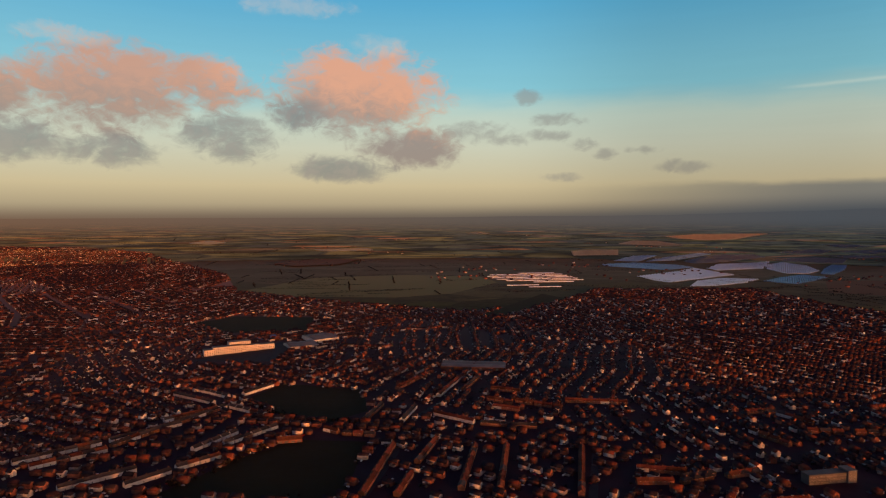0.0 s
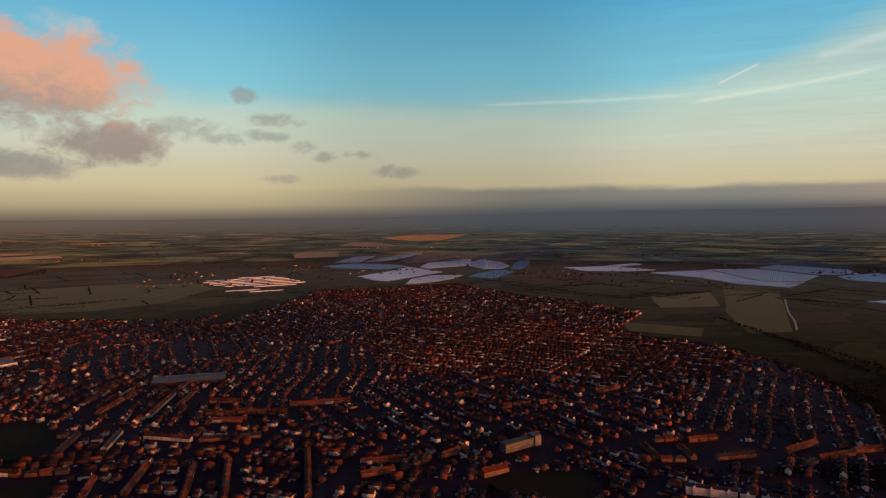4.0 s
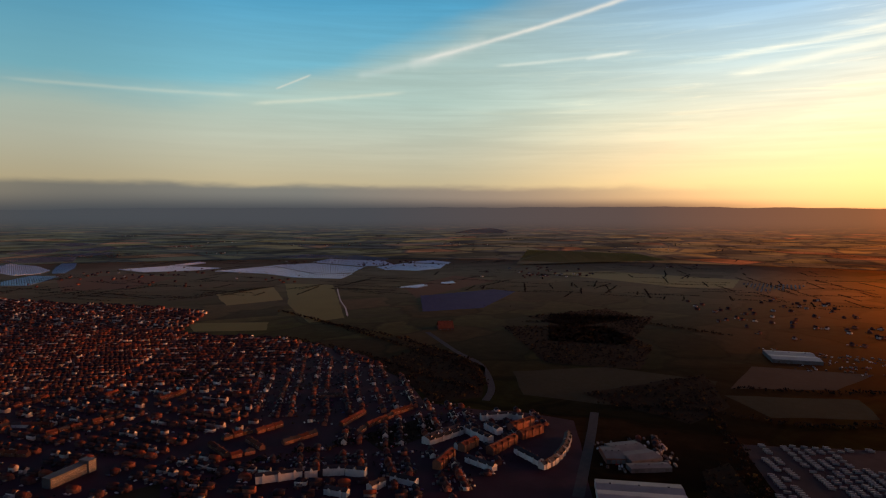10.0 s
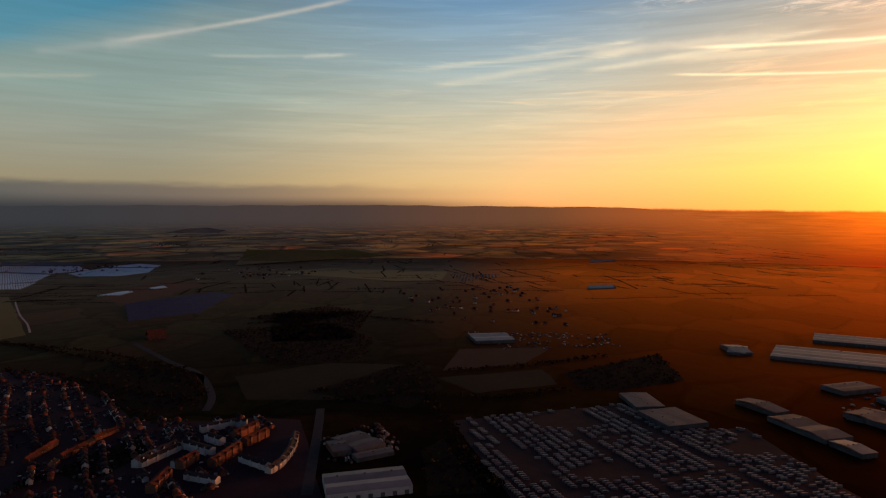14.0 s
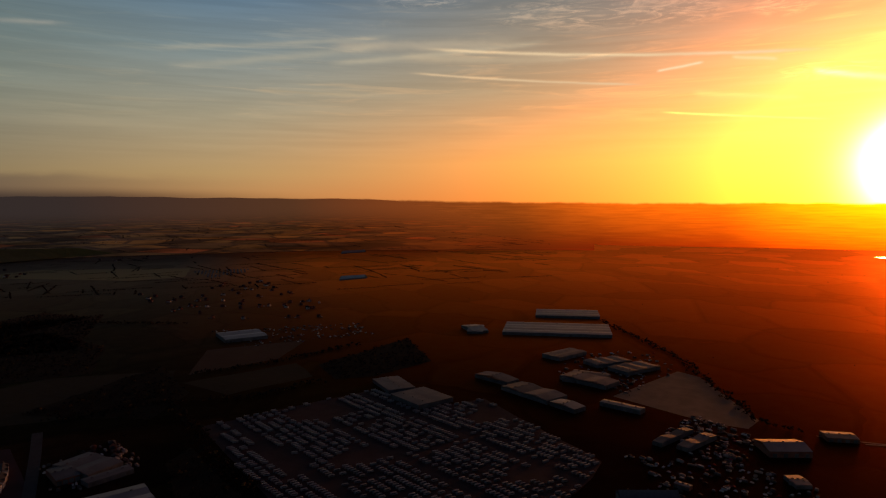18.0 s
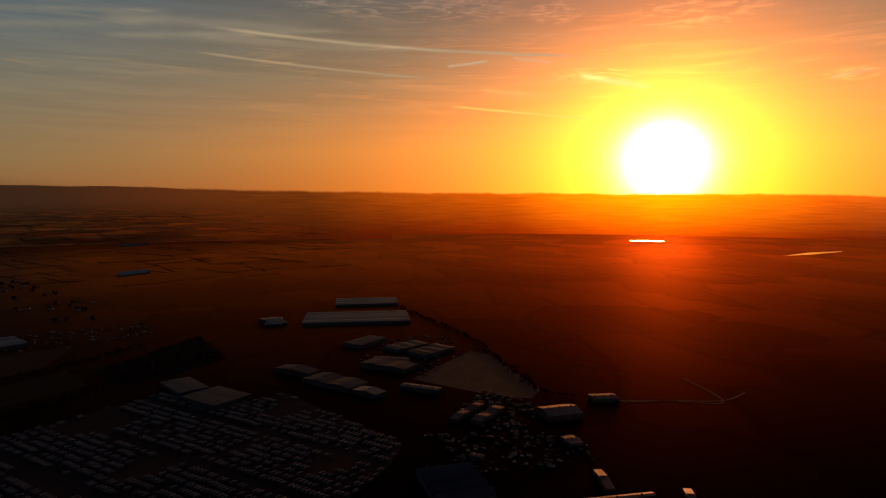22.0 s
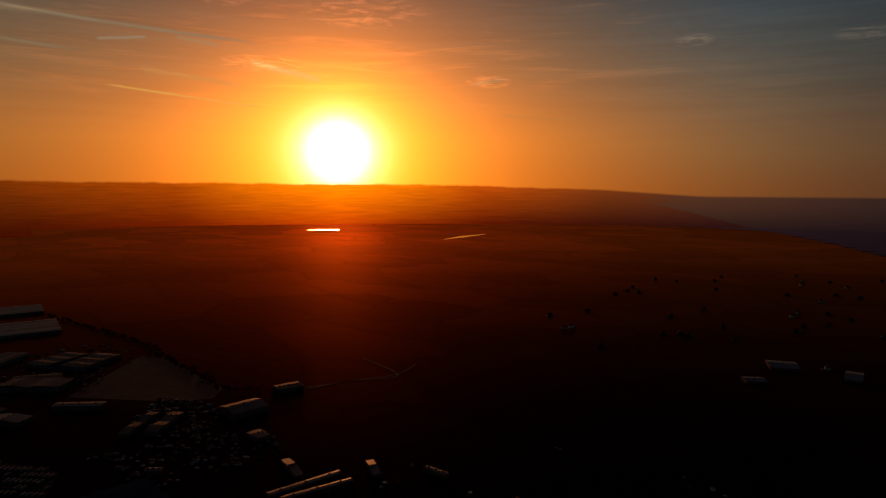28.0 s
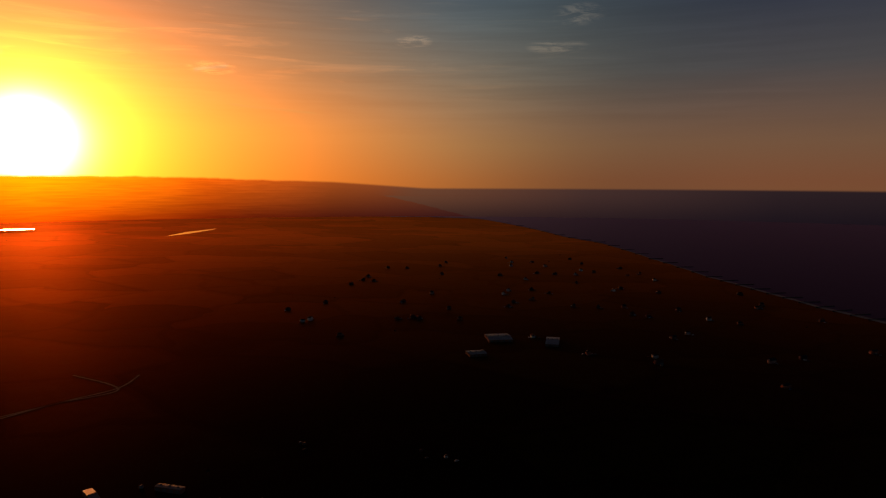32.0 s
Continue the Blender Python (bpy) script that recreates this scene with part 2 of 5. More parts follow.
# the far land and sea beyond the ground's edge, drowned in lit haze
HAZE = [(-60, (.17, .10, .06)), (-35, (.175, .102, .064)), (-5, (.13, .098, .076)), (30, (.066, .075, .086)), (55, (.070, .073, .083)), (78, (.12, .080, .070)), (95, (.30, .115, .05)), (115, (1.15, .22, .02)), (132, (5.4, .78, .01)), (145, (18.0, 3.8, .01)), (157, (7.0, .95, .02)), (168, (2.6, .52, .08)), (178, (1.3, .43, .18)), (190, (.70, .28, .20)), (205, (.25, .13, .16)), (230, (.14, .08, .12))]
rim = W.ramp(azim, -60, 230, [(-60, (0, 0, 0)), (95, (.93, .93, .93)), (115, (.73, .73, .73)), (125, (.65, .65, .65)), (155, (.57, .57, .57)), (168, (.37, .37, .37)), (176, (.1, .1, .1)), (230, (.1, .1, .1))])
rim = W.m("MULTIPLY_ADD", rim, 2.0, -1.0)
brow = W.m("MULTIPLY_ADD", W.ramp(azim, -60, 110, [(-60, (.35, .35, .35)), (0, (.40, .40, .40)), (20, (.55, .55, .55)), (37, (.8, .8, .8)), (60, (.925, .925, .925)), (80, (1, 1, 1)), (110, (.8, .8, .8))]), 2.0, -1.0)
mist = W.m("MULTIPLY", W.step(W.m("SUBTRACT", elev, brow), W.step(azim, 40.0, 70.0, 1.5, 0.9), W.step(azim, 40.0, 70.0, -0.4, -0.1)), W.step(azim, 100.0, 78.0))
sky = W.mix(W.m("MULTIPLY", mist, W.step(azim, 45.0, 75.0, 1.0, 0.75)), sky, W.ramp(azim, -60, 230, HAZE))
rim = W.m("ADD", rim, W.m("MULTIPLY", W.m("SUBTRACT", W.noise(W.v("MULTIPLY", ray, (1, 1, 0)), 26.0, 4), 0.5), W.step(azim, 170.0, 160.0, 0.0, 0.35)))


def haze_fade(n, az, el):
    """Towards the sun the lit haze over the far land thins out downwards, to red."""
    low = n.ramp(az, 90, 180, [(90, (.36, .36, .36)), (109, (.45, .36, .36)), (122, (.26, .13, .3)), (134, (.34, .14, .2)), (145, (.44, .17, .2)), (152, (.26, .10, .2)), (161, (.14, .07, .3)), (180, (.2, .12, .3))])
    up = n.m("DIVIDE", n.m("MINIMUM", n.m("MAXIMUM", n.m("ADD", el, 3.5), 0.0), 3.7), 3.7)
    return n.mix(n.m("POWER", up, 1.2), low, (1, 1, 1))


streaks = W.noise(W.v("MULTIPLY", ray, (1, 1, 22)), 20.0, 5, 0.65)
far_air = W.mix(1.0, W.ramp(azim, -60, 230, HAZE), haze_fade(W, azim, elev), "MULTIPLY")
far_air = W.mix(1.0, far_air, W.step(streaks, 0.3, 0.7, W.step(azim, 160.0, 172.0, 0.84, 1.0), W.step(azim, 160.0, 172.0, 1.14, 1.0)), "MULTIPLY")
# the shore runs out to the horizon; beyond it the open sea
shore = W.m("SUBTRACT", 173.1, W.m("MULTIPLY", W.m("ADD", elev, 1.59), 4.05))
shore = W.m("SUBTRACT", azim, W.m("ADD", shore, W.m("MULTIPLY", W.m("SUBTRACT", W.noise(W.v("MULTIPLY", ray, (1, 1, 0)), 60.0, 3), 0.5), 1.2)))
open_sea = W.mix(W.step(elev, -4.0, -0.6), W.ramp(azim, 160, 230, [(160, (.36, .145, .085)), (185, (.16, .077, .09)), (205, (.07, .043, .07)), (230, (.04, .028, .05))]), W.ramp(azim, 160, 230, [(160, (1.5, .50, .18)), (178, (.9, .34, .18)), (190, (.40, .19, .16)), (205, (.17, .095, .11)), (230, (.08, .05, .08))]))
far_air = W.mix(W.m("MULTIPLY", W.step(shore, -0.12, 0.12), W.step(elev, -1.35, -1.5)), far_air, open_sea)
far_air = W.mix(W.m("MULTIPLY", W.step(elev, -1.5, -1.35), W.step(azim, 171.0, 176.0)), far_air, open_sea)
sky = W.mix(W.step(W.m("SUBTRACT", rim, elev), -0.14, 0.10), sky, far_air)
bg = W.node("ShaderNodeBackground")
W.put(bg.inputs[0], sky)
W.tree.links.new(bg.outputs[0], W.node("ShaderNodeOutputWorld").inputs[0])

lamp = bpy.data.lights.new("sun", "SUN")
lamp.energy, lamp.angle, lamp.color = 3.0, radians(6.0), (1.0, 0.25, 0.045)
new("sun", lamp).matrix_world = look((0, 0, 0), -SUN_DIR)

# ---- materials ----


def material(name, low, high, scale=0.2, rough=0.7, bump=0.0, metal=0.0, gloss=0.3, per=0.0, island=False, haze_gloss=None):
    """A surface whose colour wanders between two tones at two scales, with a little relief."""
    mat = bpy.data.materials.new(name)
    mat.use_nodes = True
    N = Nodes(mat.node_tree)
    b = mat.node_tree.nodes["Principled BSDF"]
    co = N.node("ShaderNodeTexCoord").outputs["Object"] if not island else N.node("ShaderNodeNewGeometry").outputs["Position"]
    a = N.noise(co, scale, 5, 0.6)
    c = N.noise(co, scale * 9, 3, 0.6)
    f = N.m("ADD", N.m("MULTIPLY", N.step(a, 0.3, 0.7), 0.65), N.m("MULTIPLY", N.step(c, 0.3, 0.7), 0.35))
    col = N.mix(f, low, high)
    if per:
        if island:
            rnd = N.node("ShaderNodeNewGeometry").outputs["Random Per Island"]
        else:
            rnd = N.node("ShaderNodeObjectInfo").outputs["Random"]
        hsv = N.node("ShaderNodeHueSaturation")
        N.put(hsv.inputs["Value"], N.step(rnd, 0.0, 1.0, 1 - per, 1 + per))
        N.put(hsv.inputs["Hue"], N.step(N.m("FRACT", N.m("MULTIPLY", rnd, 7.31)), 0, 1, 0.49, 0.51))
        N.put(hsv.inputs["Color"], col)
        col = hsv.outputs[0]
    N.put(b.inputs["Base Color"], col)
    N.put(b.inputs["Roughness"], N.step(c, 0.2, 0.8, max(rough - 0.1, 0.02), min(rough + 0.1, 1)))
    b.inputs["Metallic"].default_value = metal
    b.inputs["Specular IOR Level"].default_value = gloss
    if bump:
        bn = N.node("ShaderNodeBump")
        bn.inputs["Strength"].default_value, bn.inputs["Distance"].default_value = 0.5, bump
        N.put(bn.inputs["Height"], c)
        N.put(b.inputs["Normal"], bn.outputs[0])
    if haze_gloss:
        add_haze_gloss(N, mat, haze_gloss)
    return mat


def add_haze_gloss(N, mat, tone, power=3.0):
    """Gloss at grazing angles only, tinted to stand in for haze and sun glare."""
    shine = N.node("ShaderNodeBsdfGlossy")
    N.put(shine.inputs["Color"], tone)
    shine.inputs["Roughness"].default_value = 0.54
    edge_on = N.node("ShaderNodeFresnel")
    edge_on.inputs["IOR"].default_value = 1.4
    both = N.node("ShaderNodeMixShader")
    N.put(both.inputs[0], N.m("MINIMUM", N.m("POWER", N.m("DIVIDE", edge_on.outputs[0], 0.6), power), 1.0))
    N.tree.links.new(mat.node_tree.nodes["Principled BSDF"].outputs[0], both.inputs[1])
    N.tree.links.new(shine.outputs[0], both.inputs[2])
    N.tree.links.new(both.outputs[0], mat.node_tree.nodes["Material Output"].inputs[0])


def land_material():
    """Farmland: a patchwork of fields with tillage, darker hedge lines and rough scrub."""
    mat = bpy.data.materials.new("farmland")
    mat.use_nodes = True
    N = Nodes(mat.node_tree)
    b = mat.node_tree.nodes["Principled BSDF"]
    at = N.node("ShaderNodeNewGeometry").outputs["Position"]
    flat = N.v("MULTIPLY", at, (1, 1, 0))
    bent = N.v("ADD", flat, N.v("MULTIPLY", N.node_join(N.m("SUBTRACT", N.noise(flat, 0.004, 3), 0.5)), (260, -190, 0)))
    cells = N.node("ShaderNodeTexVoronoi")
    N.put(cells.inputs["Vector"], N.v("MULTIPLY", bent, (0.8, 1.25, 1)))
    cells.inputs["Scale"].default_value = 1 / 230
    tone = N.node("ShaderNodeSeparateColor")
    N.put(tone.inputs[0], cells.outputs["Color"])
    rim = N.node("ShaderNodeTexVoronoi", feature="DISTANCE_TO_EDGE")
    N.put(rim.inputs["Vector"], N.v("MULTIPLY", bent, (0.8, 1.25, 1)))
    rim.inputs["Scale"].default_value = 1 / 230
    field = N.ramp(tone.outputs[0], 0, 1, [(0, (.016, .020, .008)), (.22, (.046, .052, .012)), (.4, (.018, .016, .010)), (.55, (.085, .078, .018)), (.7, (.030, .034, .010)), (.85, (.080, .040, .017)), (1, (.014, .017, .008))])
    grain = N.noise(flat, 0.03, 6, 0.65)
    rows = N.noise(N.v("MULTIPLY", flat, (0.25, 0.02, 1)), 1.0, 2)
    field = N.mix(1.0, field, N.ramp(N.m("ADD", N.m("MULTIPLY", grain, 0.7), N.m("MULTIPLY", rows, 0.3)), 0.3, 0.7, [(0.3, (.55, .55, .55)), (0.7, (1.4, 1.4, 1.4))]), "MULTIPLY")
    hedge = N.step(rim.outputs["Distance"], 0.05, 0.02)
    col = N.mix(N.m("MULTIPLY", hedge, 0.6), field, (.011, .013, .007))
    scrub = N.step(N.noise(flat, 0.0022, 5, 0.6), 0.52, 0.62)
    col = N.mix(scrub, col, N.mix(grain, (.015, .013, .010), (.030, .026, .016)))
    sep = N.node("ShaderNodeSeparateXYZ")
    N.put(sep.inputs[0], at)
    # shade painted into the colour: lighter to the north, near black to the south
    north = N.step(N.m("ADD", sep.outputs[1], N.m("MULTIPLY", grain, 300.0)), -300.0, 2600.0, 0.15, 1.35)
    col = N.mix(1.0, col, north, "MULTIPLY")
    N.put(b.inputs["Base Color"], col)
    b.inputs["Roughness"].default_value, b.inputs["Specular IOR Level"].default_value = 0.9, 0.0
    bn = N.node("ShaderNodeBump")
    bn.inputs["Strength"].default_value, bn.inputs["Distance"].default_value = 0.6, 1.5
    N.put(bn.inputs["Height"], grain)
    N.put(b.inputs["Normal"], bn.outputs[0])
    # gloss tinted with pale haze northwards, orange sun glare southwards
    haze_gloss = N.mix(N.step(sep.outputs[1], 300.0, -500.0), N.mix(grain, (.15, .125, .08), (.24, .195, .12)), N.mix(grain, (.92, .19, .015), (1.0, .32, .035)))
    haze_gloss = N.mix(1.0, haze_gloss, N.m("MULTIPLY", N.step(tone.outputs[1], 0.0, 1.0, 0.8, 1.0), N.m("SUBTRACT", 1.0, N.m("MULTIPLY", hedge, 0.08))), "MULTIPLY")
    add_haze_gloss(N, mat, haze_gloss)
    return mat


def far_material():
    """The far land, drowned in lit haze: a backdrop that glows as the air before it does."""
    mat = bpy.data.materials.new("far_land")
    mat.use_nodes = True
    N = Nodes(mat.node_tree)
    b = mat.node_tree.nodes["Principled BSDF"]
    at = N.node("ShaderNodeNewGeometry").outputs["Position"]
    xyz = N.node("ShaderNodeSeparateXYZ")
    N.put(xyz.inputs[0], at)
    az = N.m("MULTIPLY", N.m("ARCTAN2", xyz.outputs[0], xyz.outputs[1]), 57.29578)
    az = N.m("WRAP", az, 290.0, -70.0)
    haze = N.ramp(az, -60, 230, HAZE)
    # fields and woods shrink with distance as they would on level land seen from so high up
    reach = N.m("DIVIDE", HEIGHT, N.m("MAXIMUM", N.m("SUBTRACT", HEIGHT, xyz.outputs[2]), 14.0))
    flat = N.v("MULTIPLY", N.v("MULTIPLY", at, (1, 1, 0)), N.node_join(reach))
    cells = N.node("ShaderNodeTexVoronoi")
    N.put(cells.inputs["Vector"], N.v("MULTIPLY", flat, (0.8, 1.25, 1)))
    cells.inputs["Scale"].default_value = 1 / 420
    tone = N.node("ShaderNodeSeparateColor")
    N.put(tone.inputs[0], cells.outputs["Color"])
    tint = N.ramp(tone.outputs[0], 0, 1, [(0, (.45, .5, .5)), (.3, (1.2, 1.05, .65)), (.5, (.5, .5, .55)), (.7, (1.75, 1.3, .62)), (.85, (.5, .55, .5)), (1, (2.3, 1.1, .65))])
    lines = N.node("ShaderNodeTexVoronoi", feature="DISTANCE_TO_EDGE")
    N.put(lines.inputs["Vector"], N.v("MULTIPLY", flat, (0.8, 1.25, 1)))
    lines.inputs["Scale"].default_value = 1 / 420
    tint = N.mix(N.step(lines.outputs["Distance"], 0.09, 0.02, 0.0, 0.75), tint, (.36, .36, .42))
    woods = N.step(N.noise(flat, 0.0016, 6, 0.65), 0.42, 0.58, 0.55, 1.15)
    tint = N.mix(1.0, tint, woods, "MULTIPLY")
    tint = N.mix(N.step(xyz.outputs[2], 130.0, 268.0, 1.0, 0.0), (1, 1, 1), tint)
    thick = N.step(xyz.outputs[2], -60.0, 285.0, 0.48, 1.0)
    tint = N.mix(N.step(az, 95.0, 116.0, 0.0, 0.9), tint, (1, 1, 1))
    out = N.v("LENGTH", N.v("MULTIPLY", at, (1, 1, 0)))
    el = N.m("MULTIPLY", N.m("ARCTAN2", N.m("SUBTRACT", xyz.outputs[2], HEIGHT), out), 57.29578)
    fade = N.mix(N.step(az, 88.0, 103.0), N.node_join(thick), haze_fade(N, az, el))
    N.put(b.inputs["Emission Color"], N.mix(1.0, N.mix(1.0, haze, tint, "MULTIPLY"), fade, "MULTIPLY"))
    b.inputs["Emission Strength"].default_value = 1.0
    N.put(b.inputs["Base Color"], (.004, .004, .003))
    b.inputs["Roughness"].default_value, b.inputs["Specular IOR Level"].default_value = 0.9, 0.0
    return mat


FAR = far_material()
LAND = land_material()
SCRUB = material("scrub", (.015, .013, .010), (.028, .024, .015), 0.03, 0.9, 0.4, gloss=0.0, haze_gloss=(.16, .10, .06))
SOIL = material("town_soil", (.017, .008, .013), (.035, .016, .025), 0.02, 0.85, 0.3, gloss=0.05, haze_gloss=(.34, .17, .13))
GRASS = material("mown_grass", (.014, .012, .006), (.024, .020, .009), 0.01, 0.9, 0.2, gloss=0.05, haze_gloss=(.11, .085, .05))
GOLD = material("stubble", (.12, .098, .026), (.17, .138, .040), 0.01, 0.9, 0.2, gloss=0.05, haze_gloss=(.3, .24, .12))
OLIVE = material("pasture", (.090, .084, .020), (.128, .116, .032), 0.008, 0.9, 0.2, gloss=0.05, haze_gloss=(.26, .22, .11))
BROWN = material("ploughed_earth", (.030, .017, .011), (.050, .028, .017), 0.012, 0.9, 0.3, gloss=0.05, haze_gloss=(.2, .125, .08))
GRIT = material("park_grit", (.028, .018, .019), (.048, .031, .032), 0.05, 0.85, 0.2, gloss=0.05)
ASPHALT = material("asphalt", (.018, .017, .022), (.032, .030, .036), 0.1, 0.8, 0.05, gloss=0.1)
CHALK = material("chalk_track", (.28, .26, .23), (.42, .40, .35), 0.05, 0.8)
BRICK = material("brick_wall", (.085, .042, .030), (.17, .080, .056), 0.15, 0.85, 0.02, gloss=0.1, per=0.35)
WHITE = material("white_render", (.34, .33, .34), (.50, .49, .49), 0.1, 0.75, 0.01, gloss=0.1, per=0.12)
TILE = material("roof_tiles", (.040, .014, .010), (.105, .034, .018), 0.25, 0.85, 0.04, gloss=0.1, per=0.45)
SLATE = material("roof_slates", (.014, .0135, .016), (.034, .032, .035), 0.25, 0.75, 0.03, gloss=0.15, per=0.35)


def mixed_material(name, stops):
    """Many houses in one mesh: each piece takes its own tone from a range of real wall or roof colours."""
    mat = bpy.data.materials.new(name)
    mat.use_nodes = True
    N = Nodes(mat.node_tree)
    b = mat.node_tree.nodes["Principled BSDF"]
    geo = N.node("ShaderNodeNewGeometry")
    tone = N.ramp(geo.outputs["Random Per Island"], 0, 1, stops)
    dirt = N.noise(geo.outputs["Position"], 0.3, 4, 0.6)
    N.put(b.inputs["Base Color"], N.mix(1.0, tone, N.step(dirt, 0.25, 0.75, 0.7, 1.25), "MULTIPLY"))
    b.inputs["Roughness"].default_value, b.inputs["Specular IOR Level"].default_value = 0.85, 0.1
    return mat


# tones of the far houses raised, standing in for haze over the town
FARWALL = mixed_material("far_walls", [(0, (.050, .026, .030)), (.4, (.095, .044, .040)), (.76, (.26, .095, .062)), (.79, (.30, .26, .255)), (.92, (.46, .42, .40)), (1, (.64, .60, .56))])
FARROOF = mixed_material("far_roofs", [(0, (.010, .009, .015)), (.5, (.020, .015, .021)), (.72, (.032, .014, .016)), (.88, (.085, .024, .015)), (1, (.17, .045, .021))])
CARPAINT = mixed_material("car_paint", [(0, (.02, .02, .022)), (.35, (.06, .06, .065)), (.5, (.22, .02, .015)), (.6, (.03, .05, .14)), (.65, (.25, .24, .25)), (1, (.55, .54, .54))])
OUTSHED = mixed_material("outbuilding_roofs", [(0, (.03, .028, .03)), (.35, (.07, .06, .06)), (.6, (.12, .11, .11)), (.85, (.22, .21, .21)), (1, (.5, .5, .5))])
LEAF = material("foliage", (.007, .006, .006), (.014, .0115, .009), 0.05, 0.9, per=0.45, island=True, gloss=0.05)
AUTUMN = material("autumn_foliage", (.045, .026, .009), (.085, .050, .014), 0.08, 0.9, per=0.35, island=True, gloss=0.05)
BARK = material("bark", (.06, .045, .03), (.11, .085, .06), 0.6, 0.9, 0.05)
STEEL = material("sheet_roof", (.10, .095, .10), (.17, .16, .165), 0.06, 0.45, 0.01, gloss=0.25, per=0.2)
YARD = material("gravel_yard", (.06, .050, .045), (.105, .090, .078), 0.04, 0.8, 0.1, gloss=0.1)
GREYROOF = material("felt_roof", (.050, .048, .050), (.10, .096, .096), 0.05, 0.6, 0.02, gloss=0.15, per=0.25)
CLAD = material("wall_cladding", (.05, .05, .056), (.10, .10, .11), 0.08, 0.6, 0.01, gloss=0.15, per=0.2)
BLUECLAD = material("blue_cladding", (.06, .12, .26), (.10, .17, .33), 0.08, 0.55)
CARAVAN = material("caravan_skin", (.095, .086, .092), (.165, .15, .157), 0.3, 0.55, per=0.3)
# same film with a darkened base, offsetting strong sun on the tilted far land
DIMFILM = material("dimmed_tunnel_film", (.075, .10, .135), (.105, .135, .175), 0.004, 0.5, gloss=0.1)
GLINT = material("sunlit_glass", (.12, .11, .10), (.19, .18, .16), 0.004, 0.4, gloss=0.3)
# blue in the base colour stands in for the sky reflected by the film
FILM = material("tunnel_film", (.46, .56, .68), (.60, .70, .82), 0.02, 0.35, gloss=0.5)
FILMBLUE = material("blue_tunnel_film", (.08, .17, .34), (.13, .25, .44), 0.02, 0.35, gloss=0.5)
PANEL = material("solar_glass", (.014, .014, .060), (.022, .022, .085), 0.02, 0.6, gloss=0.1)
GLASS = material("window_glass", (.03, .035, .04), (.06, .065, .07), 0.3, 0.08, gloss=0.8)
SAND = material("shingle_beach", (.20, .165, .12), (.32, .27, .20), 0.05, 0.8, 0.1)
TIMBER = material("groyne_timber", (.05, .040, .032), (.10, .08, .06), 0.3, 0.85, 0.05)


def water_material(name, rough, ripple):
    mat = bpy.data.materials.new(name)
    mat.use_nodes = True
    N = Nodes(mat.node_tree)
    b = mat.node_tree.nodes["Principled BSDF"]
    at = N.node("ShaderNodeNewGeometry").outputs["Position"]
    wave = N.noise(at, 0.05, 5, 0.6)
    N.put(b.inputs["Base Color"], N.mix(wave, (.040, .018, .036), (.056, .027, .050)))
    b.inputs["Specular IOR Level"].default_value = 0.5 if rough < 0.2 else 0.0
    b.inputs["Roughness"].default_value, b.inputs["IOR"].default_value = rough, 1.06
    bn = N.node("ShaderNodeBump")
    bn.inputs["Strength"].default_value, bn.inputs["Distance"].default_value = 0.4, ripple
    N.put(bn.inputs["Height"], wave)
    N.put(b.inputs["Normal"], bn.outputs[0])
    if rough > 0.2:
        # short waves: a dull silty gloss, strongest far out
        shine = N.node("ShaderNodeBsdfGlossy")
        N.put(shine.inputs["Color"], (.62, .37, .50))
        shine.inputs["Roughness"].default_value = rough
        edge_on = N.node("ShaderNodeFresnel")
        edge_on.inputs["IOR"].default_value = 1.07
        both = N.node("ShaderNodeMixShader")
        N.put(both.inputs[0], edge_on.outputs[0])
        N.tree.links.new(b.outputs[0], both.inputs[1])
        N.tree.links.new(shine.outputs[0], both.inputs[2])
        N.tree.links.new(both.outputs[0], mat.node_tree.nodes["Material Output"].inputs[0])
    return mat


SEA = water_material("sea_water", 0.35, 1.0)
POND = water_material("pond_water", 0.12, 0.02)

# ---- the lie of the land ----
FLAT, RIM = 4300.0, 4850.0
DIP = math.degrees(math.atan(HEIGHT / FLAT))
SKYLINE = [(-180, -0.8), (-120, -0.6), (-60, -0.3), (-40, -0.25), (0, -0.2), (20, 0.1), (37, 0.6), (60, 0.85), (80, 1.0), (100, 0.8), (115, 0.45), (125, 0.3), (155, 0.15), (168, -0.25), (176, -0.8), (180, -0.8)]


def skyline(az):
    return float(np.interp((az + 180) % 360 - 180, [a for a, e in SKYLINE], [e for a, e in SKYLINE]))


def rise(az):
    """How much the far land climbs, by bearing: hills inland, level towards the sea and the low sun."""
    az = (az + 70) % 360 - 70
    return float(np.interp(az, [-70, -60, 104, 122, 289, 290], [0, 1, 1, 0, 0, 0]))


def land(x, y):
    """The height of the ground: level round the town, rising far off to low hills."""
    r = math.hypot(x, y)
    if r <= FLAT:
        return 0.0
    az = math.degrees(math.atan2(x, y))
    top = skyline(az)
    el = -DIP * (1 - (r - FLAT) / (RIM - FLAT))
    if r > RIM:
        el = max(top, 0) * min((r - RIM) / 40, 1)
    if top > 0.05 and r > RIM:
        el += 0.09 * noise.noise((az * 0.35, 0, 0)) + 0.05 * noise.noise((az * 1.3, 5, 0))
    return (HEIGHT + r * math.tan(radians(min(el, top + 0.1)))) * rise(az)


